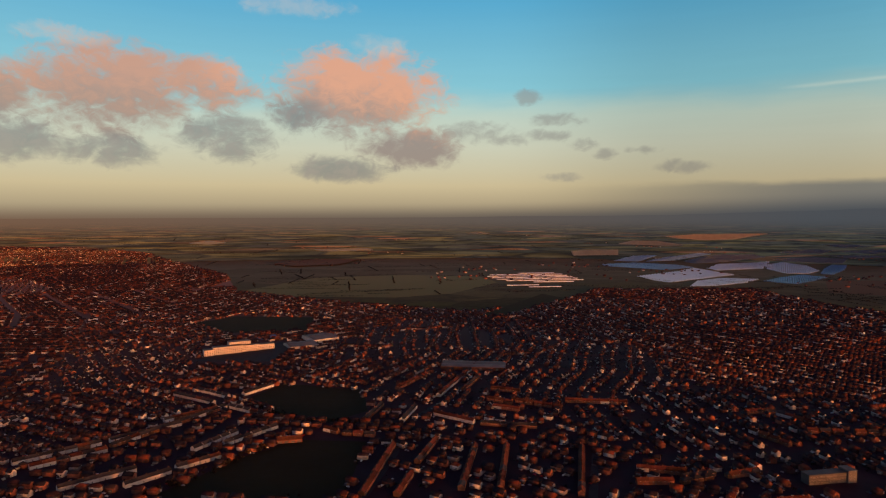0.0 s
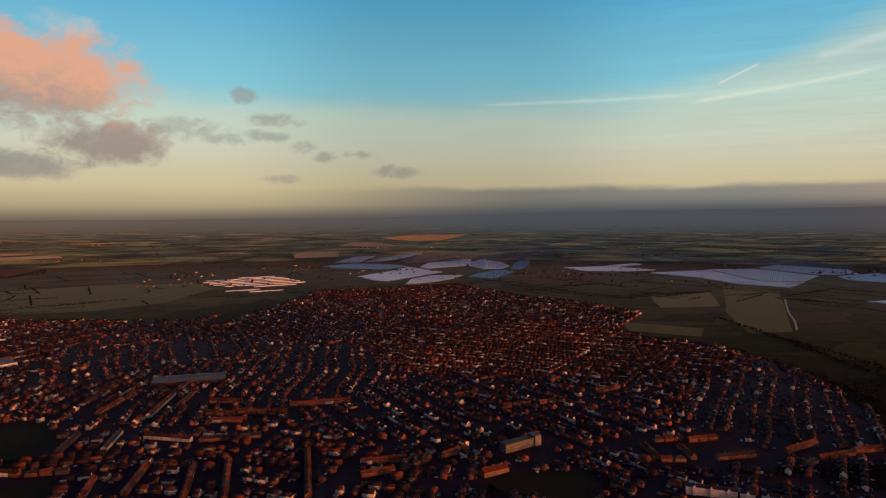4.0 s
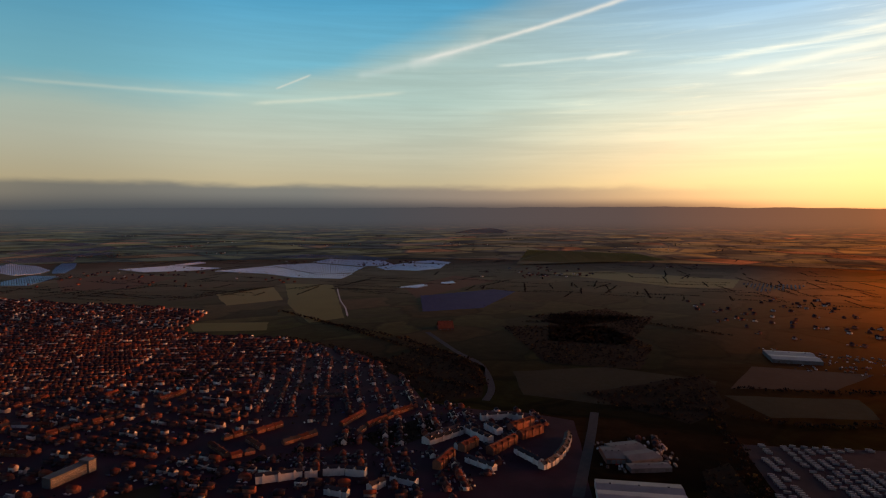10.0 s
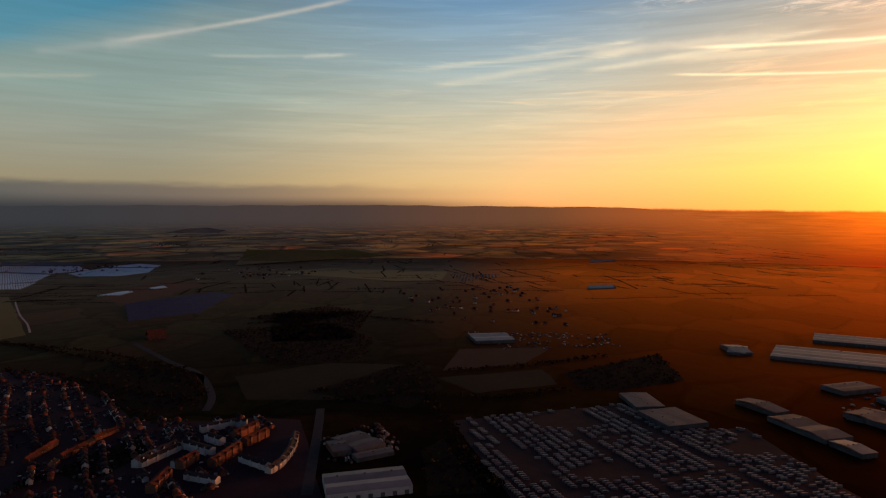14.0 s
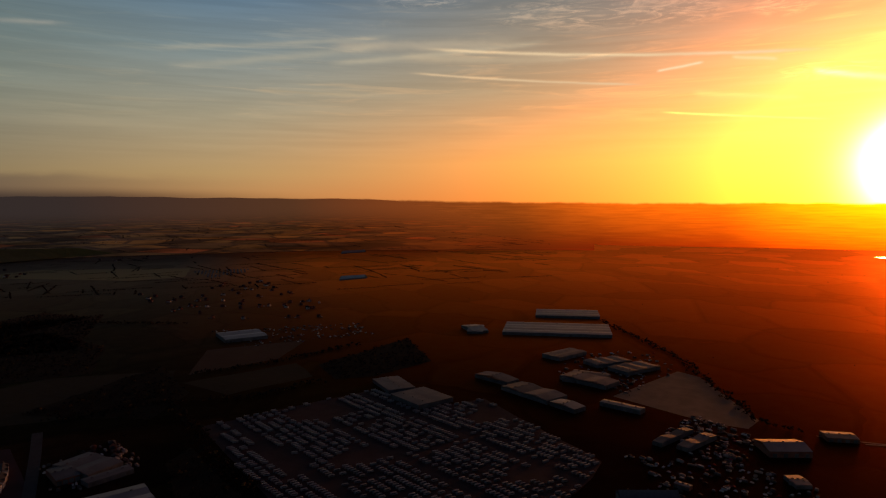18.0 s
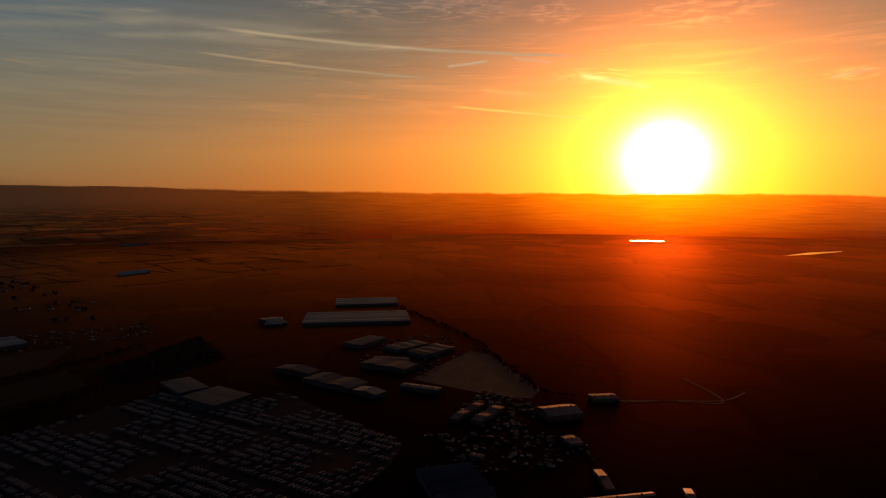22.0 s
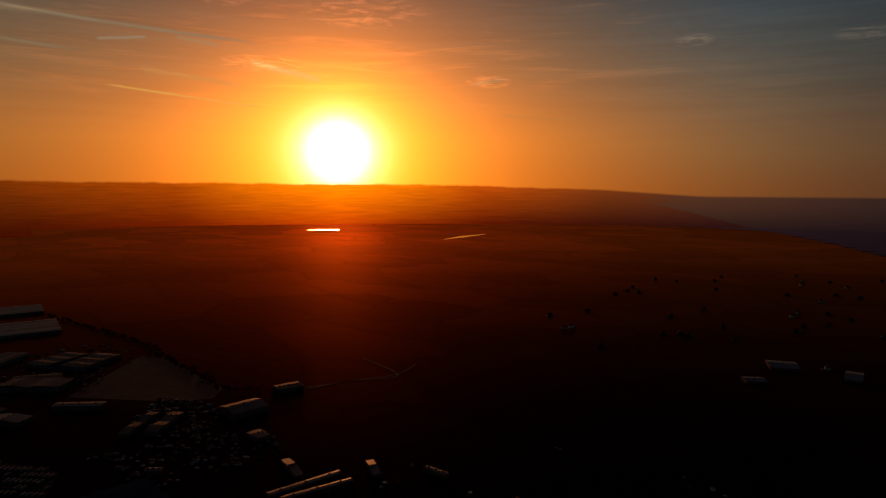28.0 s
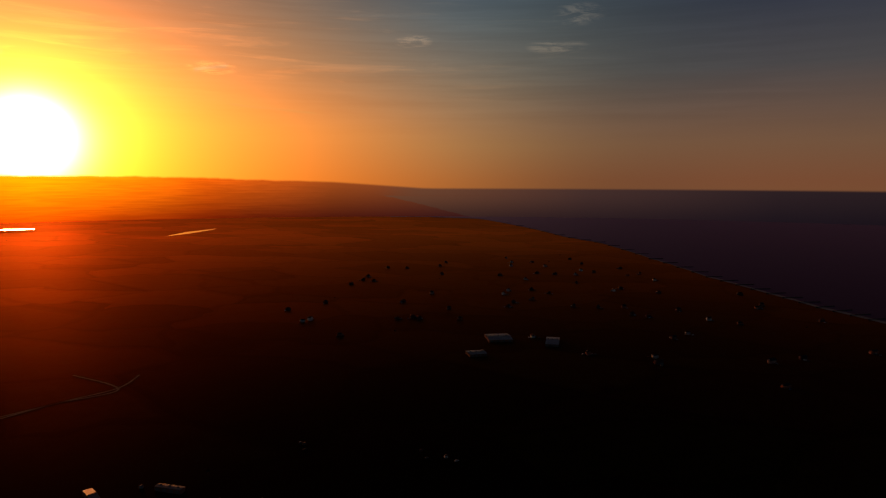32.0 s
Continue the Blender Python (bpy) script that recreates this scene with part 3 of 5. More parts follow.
def squeeze(x, y):
    """Far ground drawn in towards the town, at the same bearing and the same height under the horizon. Gives x, y and the scale."""
    r = math.hypot(x, y)
    if r <= FLAT:
        return x, y, 1.0
    q = FLAT + (1 - math.degrees(math.atan(HEIGHT / r)) / DIP) * (RIM - FLAT)
    return x * q / r, y * q / r, q / r


def mesh(name, verts, faces, *mats):
    me = bpy.data.meshes.new(name)
    me.from_pydata(verts, [], faces)
    for mt in mats:
        me.materials.append(mt)
    me.update()
    return me


def ring_sheet(name, radii, mat, lift=0.0, span=None):
    spokes = 480
    verts, faces = [], []
    for r in radii:
        for k in range(spokes):
            a = math.tau * k / spokes
            x, y = r * math.sin(a), r * math.cos(a)
            verts.append((x, y, land(x, y) + lift))
    for i in range(len(radii) - 1):
        a, b = i * spokes, (i + 1) * spokes
        for k in range(spokes):
            n = (k + 1) % spokes
            at = (k * 360 / spokes + 70) % 360 - 70
            if span is None or span[0] < at < span[1]:
                faces.append((a + k, a + n, b + n, b + k))
    if radii[0] < 1:
        faces.append(tuple(range(spokes)))
    me = mesh(name, verts, faces, mat)
    for pl in me.polygons:
        if pl.normal.z < 0:
            pl.flip()
    return new(name, me)


FAR_RINGS = [4290, 4300, 4360, 4420, 4500, 4580, 4660, 4740, 4800, 4850, 4860, 4870, 4880, 4890]
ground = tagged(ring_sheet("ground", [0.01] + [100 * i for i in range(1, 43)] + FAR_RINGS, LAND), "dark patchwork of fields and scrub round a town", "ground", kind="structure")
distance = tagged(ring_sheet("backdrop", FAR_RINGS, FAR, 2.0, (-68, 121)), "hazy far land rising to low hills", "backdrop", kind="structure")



def sheet(name, corners, lift, mat, label, category, kind="structure", cut=40.0, far=True):
    """A patch of ground cover with a slightly ragged edge, laid over the land."""
    bm = bmesh.new()
    rim = []
    for i, (x0, y0) in enumerate(corners):
        x1, y1 = corners[(i + 1) % len(corners)]
        n = max(1, int(math.hypot(x1 - x0, y1 - y0) / cut))
        for k in range(n):
            f = k / n
            x, y = x0 + (x1 - x0) * f, y0 + (y1 - y0) * f
            if 0 < k:
                x += 6 * noise.noise((x * 0.02, y * 0.02, 3))
                y += 6 * noise.noise((x * 0.02, y * 0.02, 9))
            rim.append(squeeze(x, y)[:2])
    if far and max(math.hypot(*c) for c in rim) > FLAT - 100:
        lift += 6.0
    vs = [bm.verts.new((x, y, land(x, y) + lift)) for x, y in rim]
    face = bm.faces.new(vs)
    bmesh.ops.triangulate(bm, faces=[face])
    bmesh.ops.recalc_face_normals(bm, faces=bm.faces)
    for fc in bm.faces:
        if fc.normal.z < 0:
            fc.normal_flip()
    me = bpy.data.meshes.new(name)
    bm.to_mesh(me)
    bm.free()
    me.materials.append(mat)
    return tagged(new(name, me), label, category, kind=kind)


# ---- fields, tracks and water ----
for corners in ([(-758, 2425), (-581, 2940), (-174, 3077), (173, 2984), (231, 2726), (33, 2327), (-165, 2215), (-525, 2250)], [(2046, 1835), (2119, 1644), (1437, 1076), (1322, 1105), (1553, 1379)], [(1156, 1369), (1276, 1203), (1181, 1122), (1081, 1260)]):
    sheet("field", corners, 0.25, OLIVE, "broad olive pasture between dark hedges", "field")
for corners in ([(3136, 1062), (3422, 841), (3263, 185), (2848, 186), (2770, 379)], [(5179, 1948), (5149, 1030), (4451, 689), (3984, 1052), (3546, 1402)], [(1644, 1799), (1926, 1787), (1644, 1486), (1448, 1542)]):
    sheet("field", corners, 0.25, GOLD, "pale gold stubble field beside a hedge", "field")
for corners in ([(-1014, 3788), (-825, 4182), (-530, 4176), (-599, 3692), (-831, 3572)], [(1655, 2771), (2005, 2772), (2001, 2436), (1606, 2220), (1409, 2337)], [(2191, 1342), (2763, 1407), (2624, 1143), (1908, 1122)], [(1347, 51), (1384, -148), (1226, -80), (1153, 74)]):
    sheet("field", corners, 0.25, BROWN, "bare reddish ploughed field beside a hedge", "field")
for corners in ([(-655, 1686), (-580, 1801), (-353, 1779), (-340, 1574), (-523, 1537)], [(-301, 981), (-269, 1065), (-132, 1029), (-109, 914), (-157, 863), (-227, 896)], [(-294, 628), (-239, 732), (-188, 796), (-95, 788), (-101, 627)], [(299, 569), (348, 608), (445, 572), (393, 499)], [(1086, 434), (1204, 296), (1193, 98), (1031, 103), (957, 236), (950, 361)], [(1102, 80), (1178, -107), (1073, -124), (1008, 11)], [(97, 1795), (361, 2323), (418, 2192), (188, 1836)]):
    sheet("field", corners, 0.25, GRASS, "dark green mown playing field among houses", "field")

sheet("yard", [(813, -532), (902, -718), (859, -728), (656, -652), (635, -614), (673, -581)], 0.2, YARD, "wide grey-brown storage yard beside the sheds", "yard", cut=400)
sheet("pavement", [(-487, 1235), (-470, 1285), (-360, 1431), (-325, 1386), (-333, 1234)], 0.12, ASPHALT, "dark asphalt forecourt beside the large school", "pavement")
sheet("playing_court", [(-431, 1465), (-404, 1551), (-380, 1536), (-404, 1451)], 0.5, BLUECLAD, "blue hard surface playing court beside the school", "court", cut=400)


def ribbon(name, points, wide, lift, mat, label, category):
    """A strip of road or track along a smooth line."""
    fine = []
    n = len(points)
    for i in range(n - 1):
        p = [Vector((*points[max(0, min(n - 1, j))], 0)) for j in (i - 1, i, i + 1, i + 2)]
        for k in range(8):
            t = k / 8
            fine.append(0.5 * (2 * p[1] + (p[2] - p[0]) * t + (2 * p[0] - 5 * p[1] + 4 * p[2] - p[3]) * t * t + (3 * p[1] - p[0] - 3 * p[2] + p[3]) * t ** 3))
    fine.append(Vector((*points[-1], 0)))
    verts, faces = [], []
    for i, q in enumerate(fine):
        d = (fine[min(i + 1, len(fine) - 1)] - fine[max(i - 1, 0)]).normalized()
        s = Vector((-d.y, d.x, 0)) * wide / 2
        for e in (q - s, q + s):
            verts.append((e.x, e.y, land(e.x, e.y) + lift))
        if i:
            faces.append((2 * i - 2, 2 * i - 1, 2 * i + 1, 2 * i))
    ob = new(name, mesh(name, verts, faces, mat))
    for pl in ob.data.polygons:
        if pl.normal.z < 0:
            pl.flip()
    return tagged(ob, label, category, kind="structure")


ribbon("track", [(2002, 1532), (1743, 1322), (1597, 1192), (1469, 1089)], 5, 0.5, CHALK, "pale chalk track winding through a field", "track")
ribbon("road", [(1359, 767), (1193, 605), (1106, 508), (970, 425), (890, 399)], 12, 0.3, ASPHALT, "dark country road curving round the town", "road")
ribbon("road", [(105, 1795), (79, 1461), (74, 1184), (14, 995), (-42, 870), (-57, 753), (-81, 627)], 10, 0.3, ASPHALT, "dark asphalt town road between terraces", "road")
ribbon("road", [(149, 626), (201, 834), (226, 994), (246, 1230)], 9, 0.3, ASPHALT, "dark asphalt town road between terraces", "road")
ribbon("road", [(623, 177), (812, 215), (912, 237)], 12, 0.3, ASPHALT, "dark asphalt road beside the curved estate", "road")
ribbon("road", [(588, -673), (555, -706), (505, -772), (471, -820), (473, -878)], 3.2, 0.4, YARD, "pale farm road across dark fields", "road")
ribbon("road", [(566, -871), (468, -814), (516, -757), (548, -703)], 3.2, 0.4, YARD, "pale farm road across dark fields", "road")

COAST = [(585, -4805), (353, -4827), (-68, -4610), (-255, -4044), (-465, -3180), (-576, -2903), (-644, -2324), (-690, -1893), (-739, -1639), (-774, -1438), (-821, -1283)]
COAST += [(-1060, -730), (-1260, -80), (-2000, 1100), (-3000, 2600)]


def coast_radius(az):
    pts = [(math.degrees(math.atan2(x, y)) % 360, math.hypot(x, y)) for x, y in COAST]
    return float(np.interp(az, [p[0] for p in pts], [p[1] for p in pts]))


def coast_sheet(name, inner, outer, lift, mat, label, category):
    verts, faces = [], []
    spokes = [172.8 + 0.6 * i for i in range(225)]
    for i, az in enumerate(spokes):
        a = radians(az)
        rc = coast_radius(az) * (1 + 0.006 * noise.noise((az * 1.7, 2, 0)))
        r0, r1 = rc + inner, (max(4885, rc + 1) if outer is None else rc + outer)
        ring = 26 if outer is None else 2
        for k in range(ring + 1):
            r = r0 + (r1 - r0) * (k / ring) ** 1.3
            x, y = r * math.sin(a), r * math.cos(a)
            verts.append((x, y, land(x, y) + lift))
        if i:
            for k in range(ring):
                b = i * (ring + 1) + k
                faces.append((b, b + 1, b - ring, b - ring - 1))
    ob = new(name, mesh(name, verts, faces, mat))
    for pl in ob.data.polygons:
        if pl.normal.z < 0:
            pl.flip()
    return tagged(ob, label, category, kind="structure")


coast_sheet("water", 0, None, 1.2, SEA, "calm dark evening sea reaching the hazy horizon", "sea")
coast_sheet("beach", -14, 9, 1.6, SAND, "narrow pale shingle beach along the sea", "beach")

for corners in ([(2548, -3282), (2524, -3384), (2388, -3423), (2334, -3333), (2475, -3232)],):
    sheet("lake", corners, 0.8, POND, "still lake that mirrors the bright evening sky", "lake", cut=60)
for corners in ([(1489, -3062), (1504, -3334), (1437, -3577), (1429, -3495), (1443, -3231)],):
    sheet("pond", corners, 0.3, POND, "flooded low field that mirrors the sky", "pond", cut=60)


# ---- shared shape helpers ----
def part(name, me, parent, label=""):
    ob = new(name, me)
    ob.parent = parent
    return tagged(ob, label)


def thing(name, x, y, turn, label, category, group="", kind=""):
    ob = new(name)
    ob.matrix_basis = pose(x, y, land(x, y), 0, 0, turn)
    return tagged(ob, label, category, group, kind)


def box(x0, y0, z0, x1, y1, z1):
    v = [(x0, y0, z0), (x1, y0, z0), (x1, y1, z0), (x0, y1, z0), (x0, y0, z1), (x1, y0, z1), (x1, y1, z1), (x0, y1, z1)]
    return v, [(3, 2, 1, 0), (4, 5, 6, 7), (0, 1, 5, 4), (1, 2, 6, 5), (2, 3, 7, 6), (3, 0, 4, 7)]


def join(pieces):
    verts, faces = [], []
    for v, f in pieces:
        n = len(verts)
        verts += v
        faces += [tuple(i + n for i in q) for q in f]
    return verts, faces


def boxes(name, mat, *sizes):
    return mesh(name, *join([box(*s) for s in sizes]), mat)


def gable_wall(length, depth, eaves, ridge):
    l, d = length / 2, depth / 2
    v = [(-l, -d, 0), (l, -d, 0), (l, d, 0), (-l, d, 0), (-l, -d, eaves), (l, -d, eaves), (l, d, eaves), (-l, d, eaves), (-l, 0, ridge), (l, 0, ridge)]
    return v, [(0, 1, 5, 4), (2, 3, 7, 6), (1, 2, 6, 9, 5), (3, 0, 4, 8, 7)]


def gable_roof(length, depth, eaves, ridge, over=0.35, thick=0.25):
    l, d = length / 2 + over, depth / 2 + over
    drop = (ridge - eaves) / (depth / 2) * over
    v = []
    for x in (-l, l):
        v += [(x, -d, eaves - drop + 0.05), (x, 0, ridge + 0.05), (x, d, eaves - drop + 0.05), (x, d, eaves - drop + thick), (x, 0, ridge + thick + 0.1), (x, -d, eaves - drop + thick)]
    f = [(5, 4, 10, 11), (4, 3, 9, 10), (0, 6, 7, 1), (1, 7, 8, 2), (0, 5, 11, 6), (3, 2, 8, 9), (0, 1, 4, 5), (1, 2, 3, 4), (7, 6, 11, 10), (8, 7, 10, 9)]
    return v, f


def hip_roof(length, depth, eaves, ridge, over=0.35):
    l, d, m = length / 2 + over, depth / 2 + over, max(length / 2 - depth / 2, 0.4)
    v = [(-l, -d, eaves), (l, -d, eaves), (l, d, eaves), (-l, d, eaves), (-m, 0, ridge), (m, 0, ridge), (-l, -d, eaves - .2), (l, -d, eaves - .2), (l, d, eaves - .2), (-l, d, eaves - .2)]
    return v, [(0, 1, 5, 4), (2, 3, 4, 5), (1, 2, 5), (3, 0, 4), (6, 7, 1, 0), (7, 8, 2, 1), (8, 9, 3, 2), (9, 6, 0, 3), (9, 8, 7, 6)]


CHIMNEY = mesh("chimney", *join([box(-.45, -.35, -1.2, .45, .35, 1.3), box(-.53, -.43, 1.3, .53, .43, 1.45), box(-.3, -.15, 1.45, 0, .15, 1.85), box(.05, -.15, 1.45, .35, .15, 1.85)]), BRICK)
WINDOW = mesh("window", *join([box(-.65, -.03, 0, .65, .03, .08), box(-.65, -.03, 1.22, .65, .03, 1.3), box(-.65, -.03, .08, -.57, .03, 1.22), box(.57, -.03, .08, .65, .03, 1.22), box(-.03, -.02, .08, .03, .02, 1.22)]), WHITE)
WINDOW.materials.append(GLASS)
PANE = mesh("pane", *box(-.57, -.015, .08, .57, .0, 1.22), GLASS)
DOOR = mesh("door", *join([box(-.45, -.05, 0, .45, .05, 2.0), box(-.55, -.08, 2.0, .55, .08, 2.12)]), CLAD)


class Rows:
    """Where buildings already stand, so that nothing is built into them."""
    taken = []

    @classmethod
    def free(cls, x, y, room):
        return all((x - a) ** 2 + (y - b) ** 2 > (room + c) ** 2 for a, b, c in cls.taken)


def bay_mesh(wall, roof):
    """A front bay under its own small gable."""
    v, f = join([box(-1.5, 0, 0, 1.5, 0.9, 5.3), ([(-1.8, 1.1, 5.2), (1.8, 1.1, 5.2), (0, 1.1, 7.0), (-1.8, -2.2, 5.2), (1.8, -2.2, 5.2), (0, -2.2, 7.0)], [(0, 1, 2), (0, 2, 5, 3), (2, 1, 4, 5), (1, 0, 3, 4)])])
    me = mesh("bay_gable", v, f, wall, roof)
    for pl in list(me.polygons)[7:9]:
        pl.material_index = 1
    return me


BAY = {(w is WHITE, t is TILE): bay_mesh(w, t) for w in (WHITE, BRICK) for t in (TILE, SLATE)}


def terrace(x0, y0, x1, y1, wall=WHITE, roof=TILE, depth=7.2, eaves=4.6, ridge=7.0, label="", name="terraced_row", stacks=True):
    """One row of joined houses under one roof, with party-wall chimneys and front windows."""
    length = math.hypot(x1 - x0, y1 - y0)
    n = max(1, round(length / 6.5))
    turn = math.degrees(math.atan2(y1 - y0, x1 - x0))
    x, y = (x0 + x1) / 2, (y0 + y1) / 2
    far = math.hypot(x, y)
    kind = ("white-rendered" if wall is WHITE else "red brick") + " terraced houses under a long " + ("red tiled" if roof is TILE else "grey slate") + " roof"
    row = thing(name, x, y, turn, label or kind, "house", "rows of houses")
    part("wall", mesh("wall", *gable_wall(length, depth, eaves, ridge), wall), row)
    part("roof", mesh("roof", *gable_roof(length, depth, eaves, ridge), roof), row)
    if stacks:
        for k in range(n + 1 if far < 1150 else 0):
            if k % 2 == 0:
                part("chimney", CHIMNEY, row).location = (-length / 2 + 0.6 + k * (length - 1.2) / max(n, 1), 0, ridge)
    if far < 760:
        for k in range(min(n, 10)):
            for z in (0.9, 3.5)[: 2 if eaves < 6 else 2]:
                w = part("window", WINDOW, row)
                w.location = (-length / 2 + (k + 0.5) * length / min(n, 10), -depth / 2 - 0.03 if (x0 * (y1 - y0) - y0 * (x1 - x0)) < 0 else depth / 2 + 0.03, z)
    if far < 1500:
        front = -1 if (x0 * (y1 - y0) - y0 * (x1 - x0)) < 0 else 1
        m = max(1, n // 2)
        for k in range(m):
            bay = part("bay_gable", BAY[(wall is WHITE, roof is TILE)], row)
            bay.location, bay.scale = (-length / 2 + (k + 0.5) * length / m, front * depth / 2, 0), (1, front, eaves / 5.2)
    for k in range(int(length / 12) + 1):
        f = (k + 0.5) / (int(length / 12) + 1)
        Rows.taken.append((x0 + (x1 - x0) * f, y0 + (y1 - y0) * f, 8))
    return row


WEST = [(-460, 700, -402, 756), (-488, 713, -421, 779), (-414, 785, -353, 852), (-404, 768, -319, 931), (-395, 644, -339, 696), (-330, 652, -299, 690), (-296, 698, -260, 736), (-300, 754, -267, 820), (-269, 773, -221, 842), (-381, 864, -327, 918), (-312, 931, -250, 891), (-421, 997, -342, 948), (-427, 1044, -331, 981), (-313, 994, -282, 1051), (-445, 1055, -397, 1119), (-377, 1048, -318, 1037), (-598, 908, -577, 961), (-591, 844, -589, 890), (-606, 980, -554, 1031)]
CENTRE = [(-257, 1095, -202, 1233), (-226, 1095, -159, 1283), (-311, 1233, -217, 1327), (-219, 1380, -114, 1361), (-130, 1557, 23, 1612), (-29, 1372, -8, 1533), (1, 1384, 22, 1564), (-91, 1385, -82, 1534), (72, 1775, 73, 1336), (119, 1532, 113, 1336), (163, 1644, 166, 1383), (192, 1697, 193, 1383), (109, 1281, 178, 1302), (183, 1281, 273, 1426), (119, 1736, 216, 1794), (-8, 986, 72, 1231), (32, 1021, 65, 1116), (-99, 1090, -57, 1185), (-75, 1029, -32, 1121), (78, 1028, 122, 1008), (67, 970, 104, 946), (109, 958, 174, 921), (73, 929, 110, 913)]
EAST = [(-12, 897, 42, 857), (50, 853, 124, 838), (-108, 868, -91, 941), (-57, 863, -41, 930), (-82, 630, -61, 772), (-47, 629, -35, 683), (-30, 715, -9, 792), (18, 643, 39, 768), (58, 642, 77, 768), (138, 629, 167, 762), (-155, 831, -135, 817), (-131, 815, -86, 806), (307, 1382, 393, 1425), (213, 697, 265, 686), (202, 661, 241, 661), (253, 671, 294, 683), (306, 676, 343, 688), (429, 898, 463, 903), (184, 958, 274, 945)]
MIDTOWN = [(249, 660, 288, 675), (302, 676, 346, 686), (227, 693, 259, 685), (428, 903, 469, 896), (518, 982, 572, 986), (527, 813, 574, 809), (645, 698, 678, 692), (616, 918, 655, 923), (644, 827, 697, 833), (471, 894, 496, 848), (398, 823, 422, 767), (470, 820, 514, 812), (568, 614, 610, 605), (607, 596, 648, 588), (548, 612, 531, 566), (529, 561, 558, 548), (583, 586, 568, 546), (593, 537, 642, 526), (698, 486, 753, 481), (759, 485, 798, 476), (684, 518, 746, 524), (780, 634, 801, 603), (666, 479, 688, 483)]
ESTATE = [(493, 485, 529, 453), (530, 450, 539, 440), (545, 437, 558, 418), (558, 415, 564, 394), (680, 387, 708, 383), (713, 381, 744, 371), (747, 364, 723, 317), (800, 366, 830, 332), (773, 345, 757, 319), (825, 329, 828, 315)]
ESTATE_BRICK = [(778, 313, 819, 299), (754, 291, 794, 277), (679, 336, 709, 331), (616, 335, 660, 339), (686, 302, 742, 293)]
CRESCENT = [(674, 234, 685, 230), (687, 229, 705, 227), (709, 227, 733, 228), (737, 228, 763, 232), (767, 233, 791, 239), (683, 345, 712, 331), (718, 383, 748, 366), (709, 277, 685, 238), (681, 383, 738, 365), (509, 405, 513, 380), (534, 369, 554, 365), (569, 364, 569, 333), (656, 317, 644, 277)]

pick = random.Random(4)
PAIRS = []
for group, share, tiled in ((WEST, .8, .12), (CENTRE, .25, .6), (EAST, .1, .6), (MIDTOWN, .15, .6)):
    for x0, y0, x1, y1 in group:
        # a street row: pairs of houses side by side, fronts towards the open side
        length = math.hypot(x1 - x0, y1 - y0)
        n = max(1, round(length / 13.6))
        turn = math.degrees(math.atan2(y1 - y0, x1 - x0)) + (0 if x0 * (y1 - y0) - y0 * (x1 - x0) < 0 else 180)
        main = (pick.random() < share, pick.random() < tiled)
        for k in range(n):
            f = (k + .5) / n
            x, y = x0 + (x1 - x0) * f, y0 + (y1 - y0) * f
            white, tile = main if pick.random() < .8 else (pick.random() < share, pick.random() < tiled)
            PAIRS.append((x, y, turn + pick.gauss(0, 1.2), 1 if white and tile else 4 if white else 0 if tile else pick.choice((2, 3))))
            Rows.taken.append((x, y, 8))
for r in ESTATE:
    terrace(*r, WHITE, SLATE, 9.5, 8.2, 10.2, "white-rendered three-storey flats under a low grey roof", "flats_block", False)
for r in ESTATE_BRICK:
    terrace(*r, BRICK, TILE, 10.5, 8.6, 11.2, "red brick three-storey flats under a tiled roof", "flats_block", False)
for r in CRESCENT:
    terrace(*r, WHITE, SLATE, 8.5, 6.2, 8.6, "white-rendered terrace on a curved estate road", "terraced_row")

# ---- large single buildings ----
def long_turn(c):
    """Centre, turn, length and depth of a roughly right-angled footprint of four corners."""
    (ax, ay), (bx, by), (cx, cy), (dx, dy) = c
    x, y = (ax + bx + cx + dx) / 4, (ay + by + cy + dy) / 4
    ux, uy = (bx + cx - ax - dx) / 2, (by + cy - ay - dy) / 2
    vx, vy = (cx + dx - ax - bx) / 2, (cy + dy - ay - by) / 2
    l, d = math.hypot(ux, uy), math.hypot(vx, vy)
    d = abs(ux * vy - uy * vx) / l
    return x, y, math.degrees(math.atan2(uy, ux)), l, d


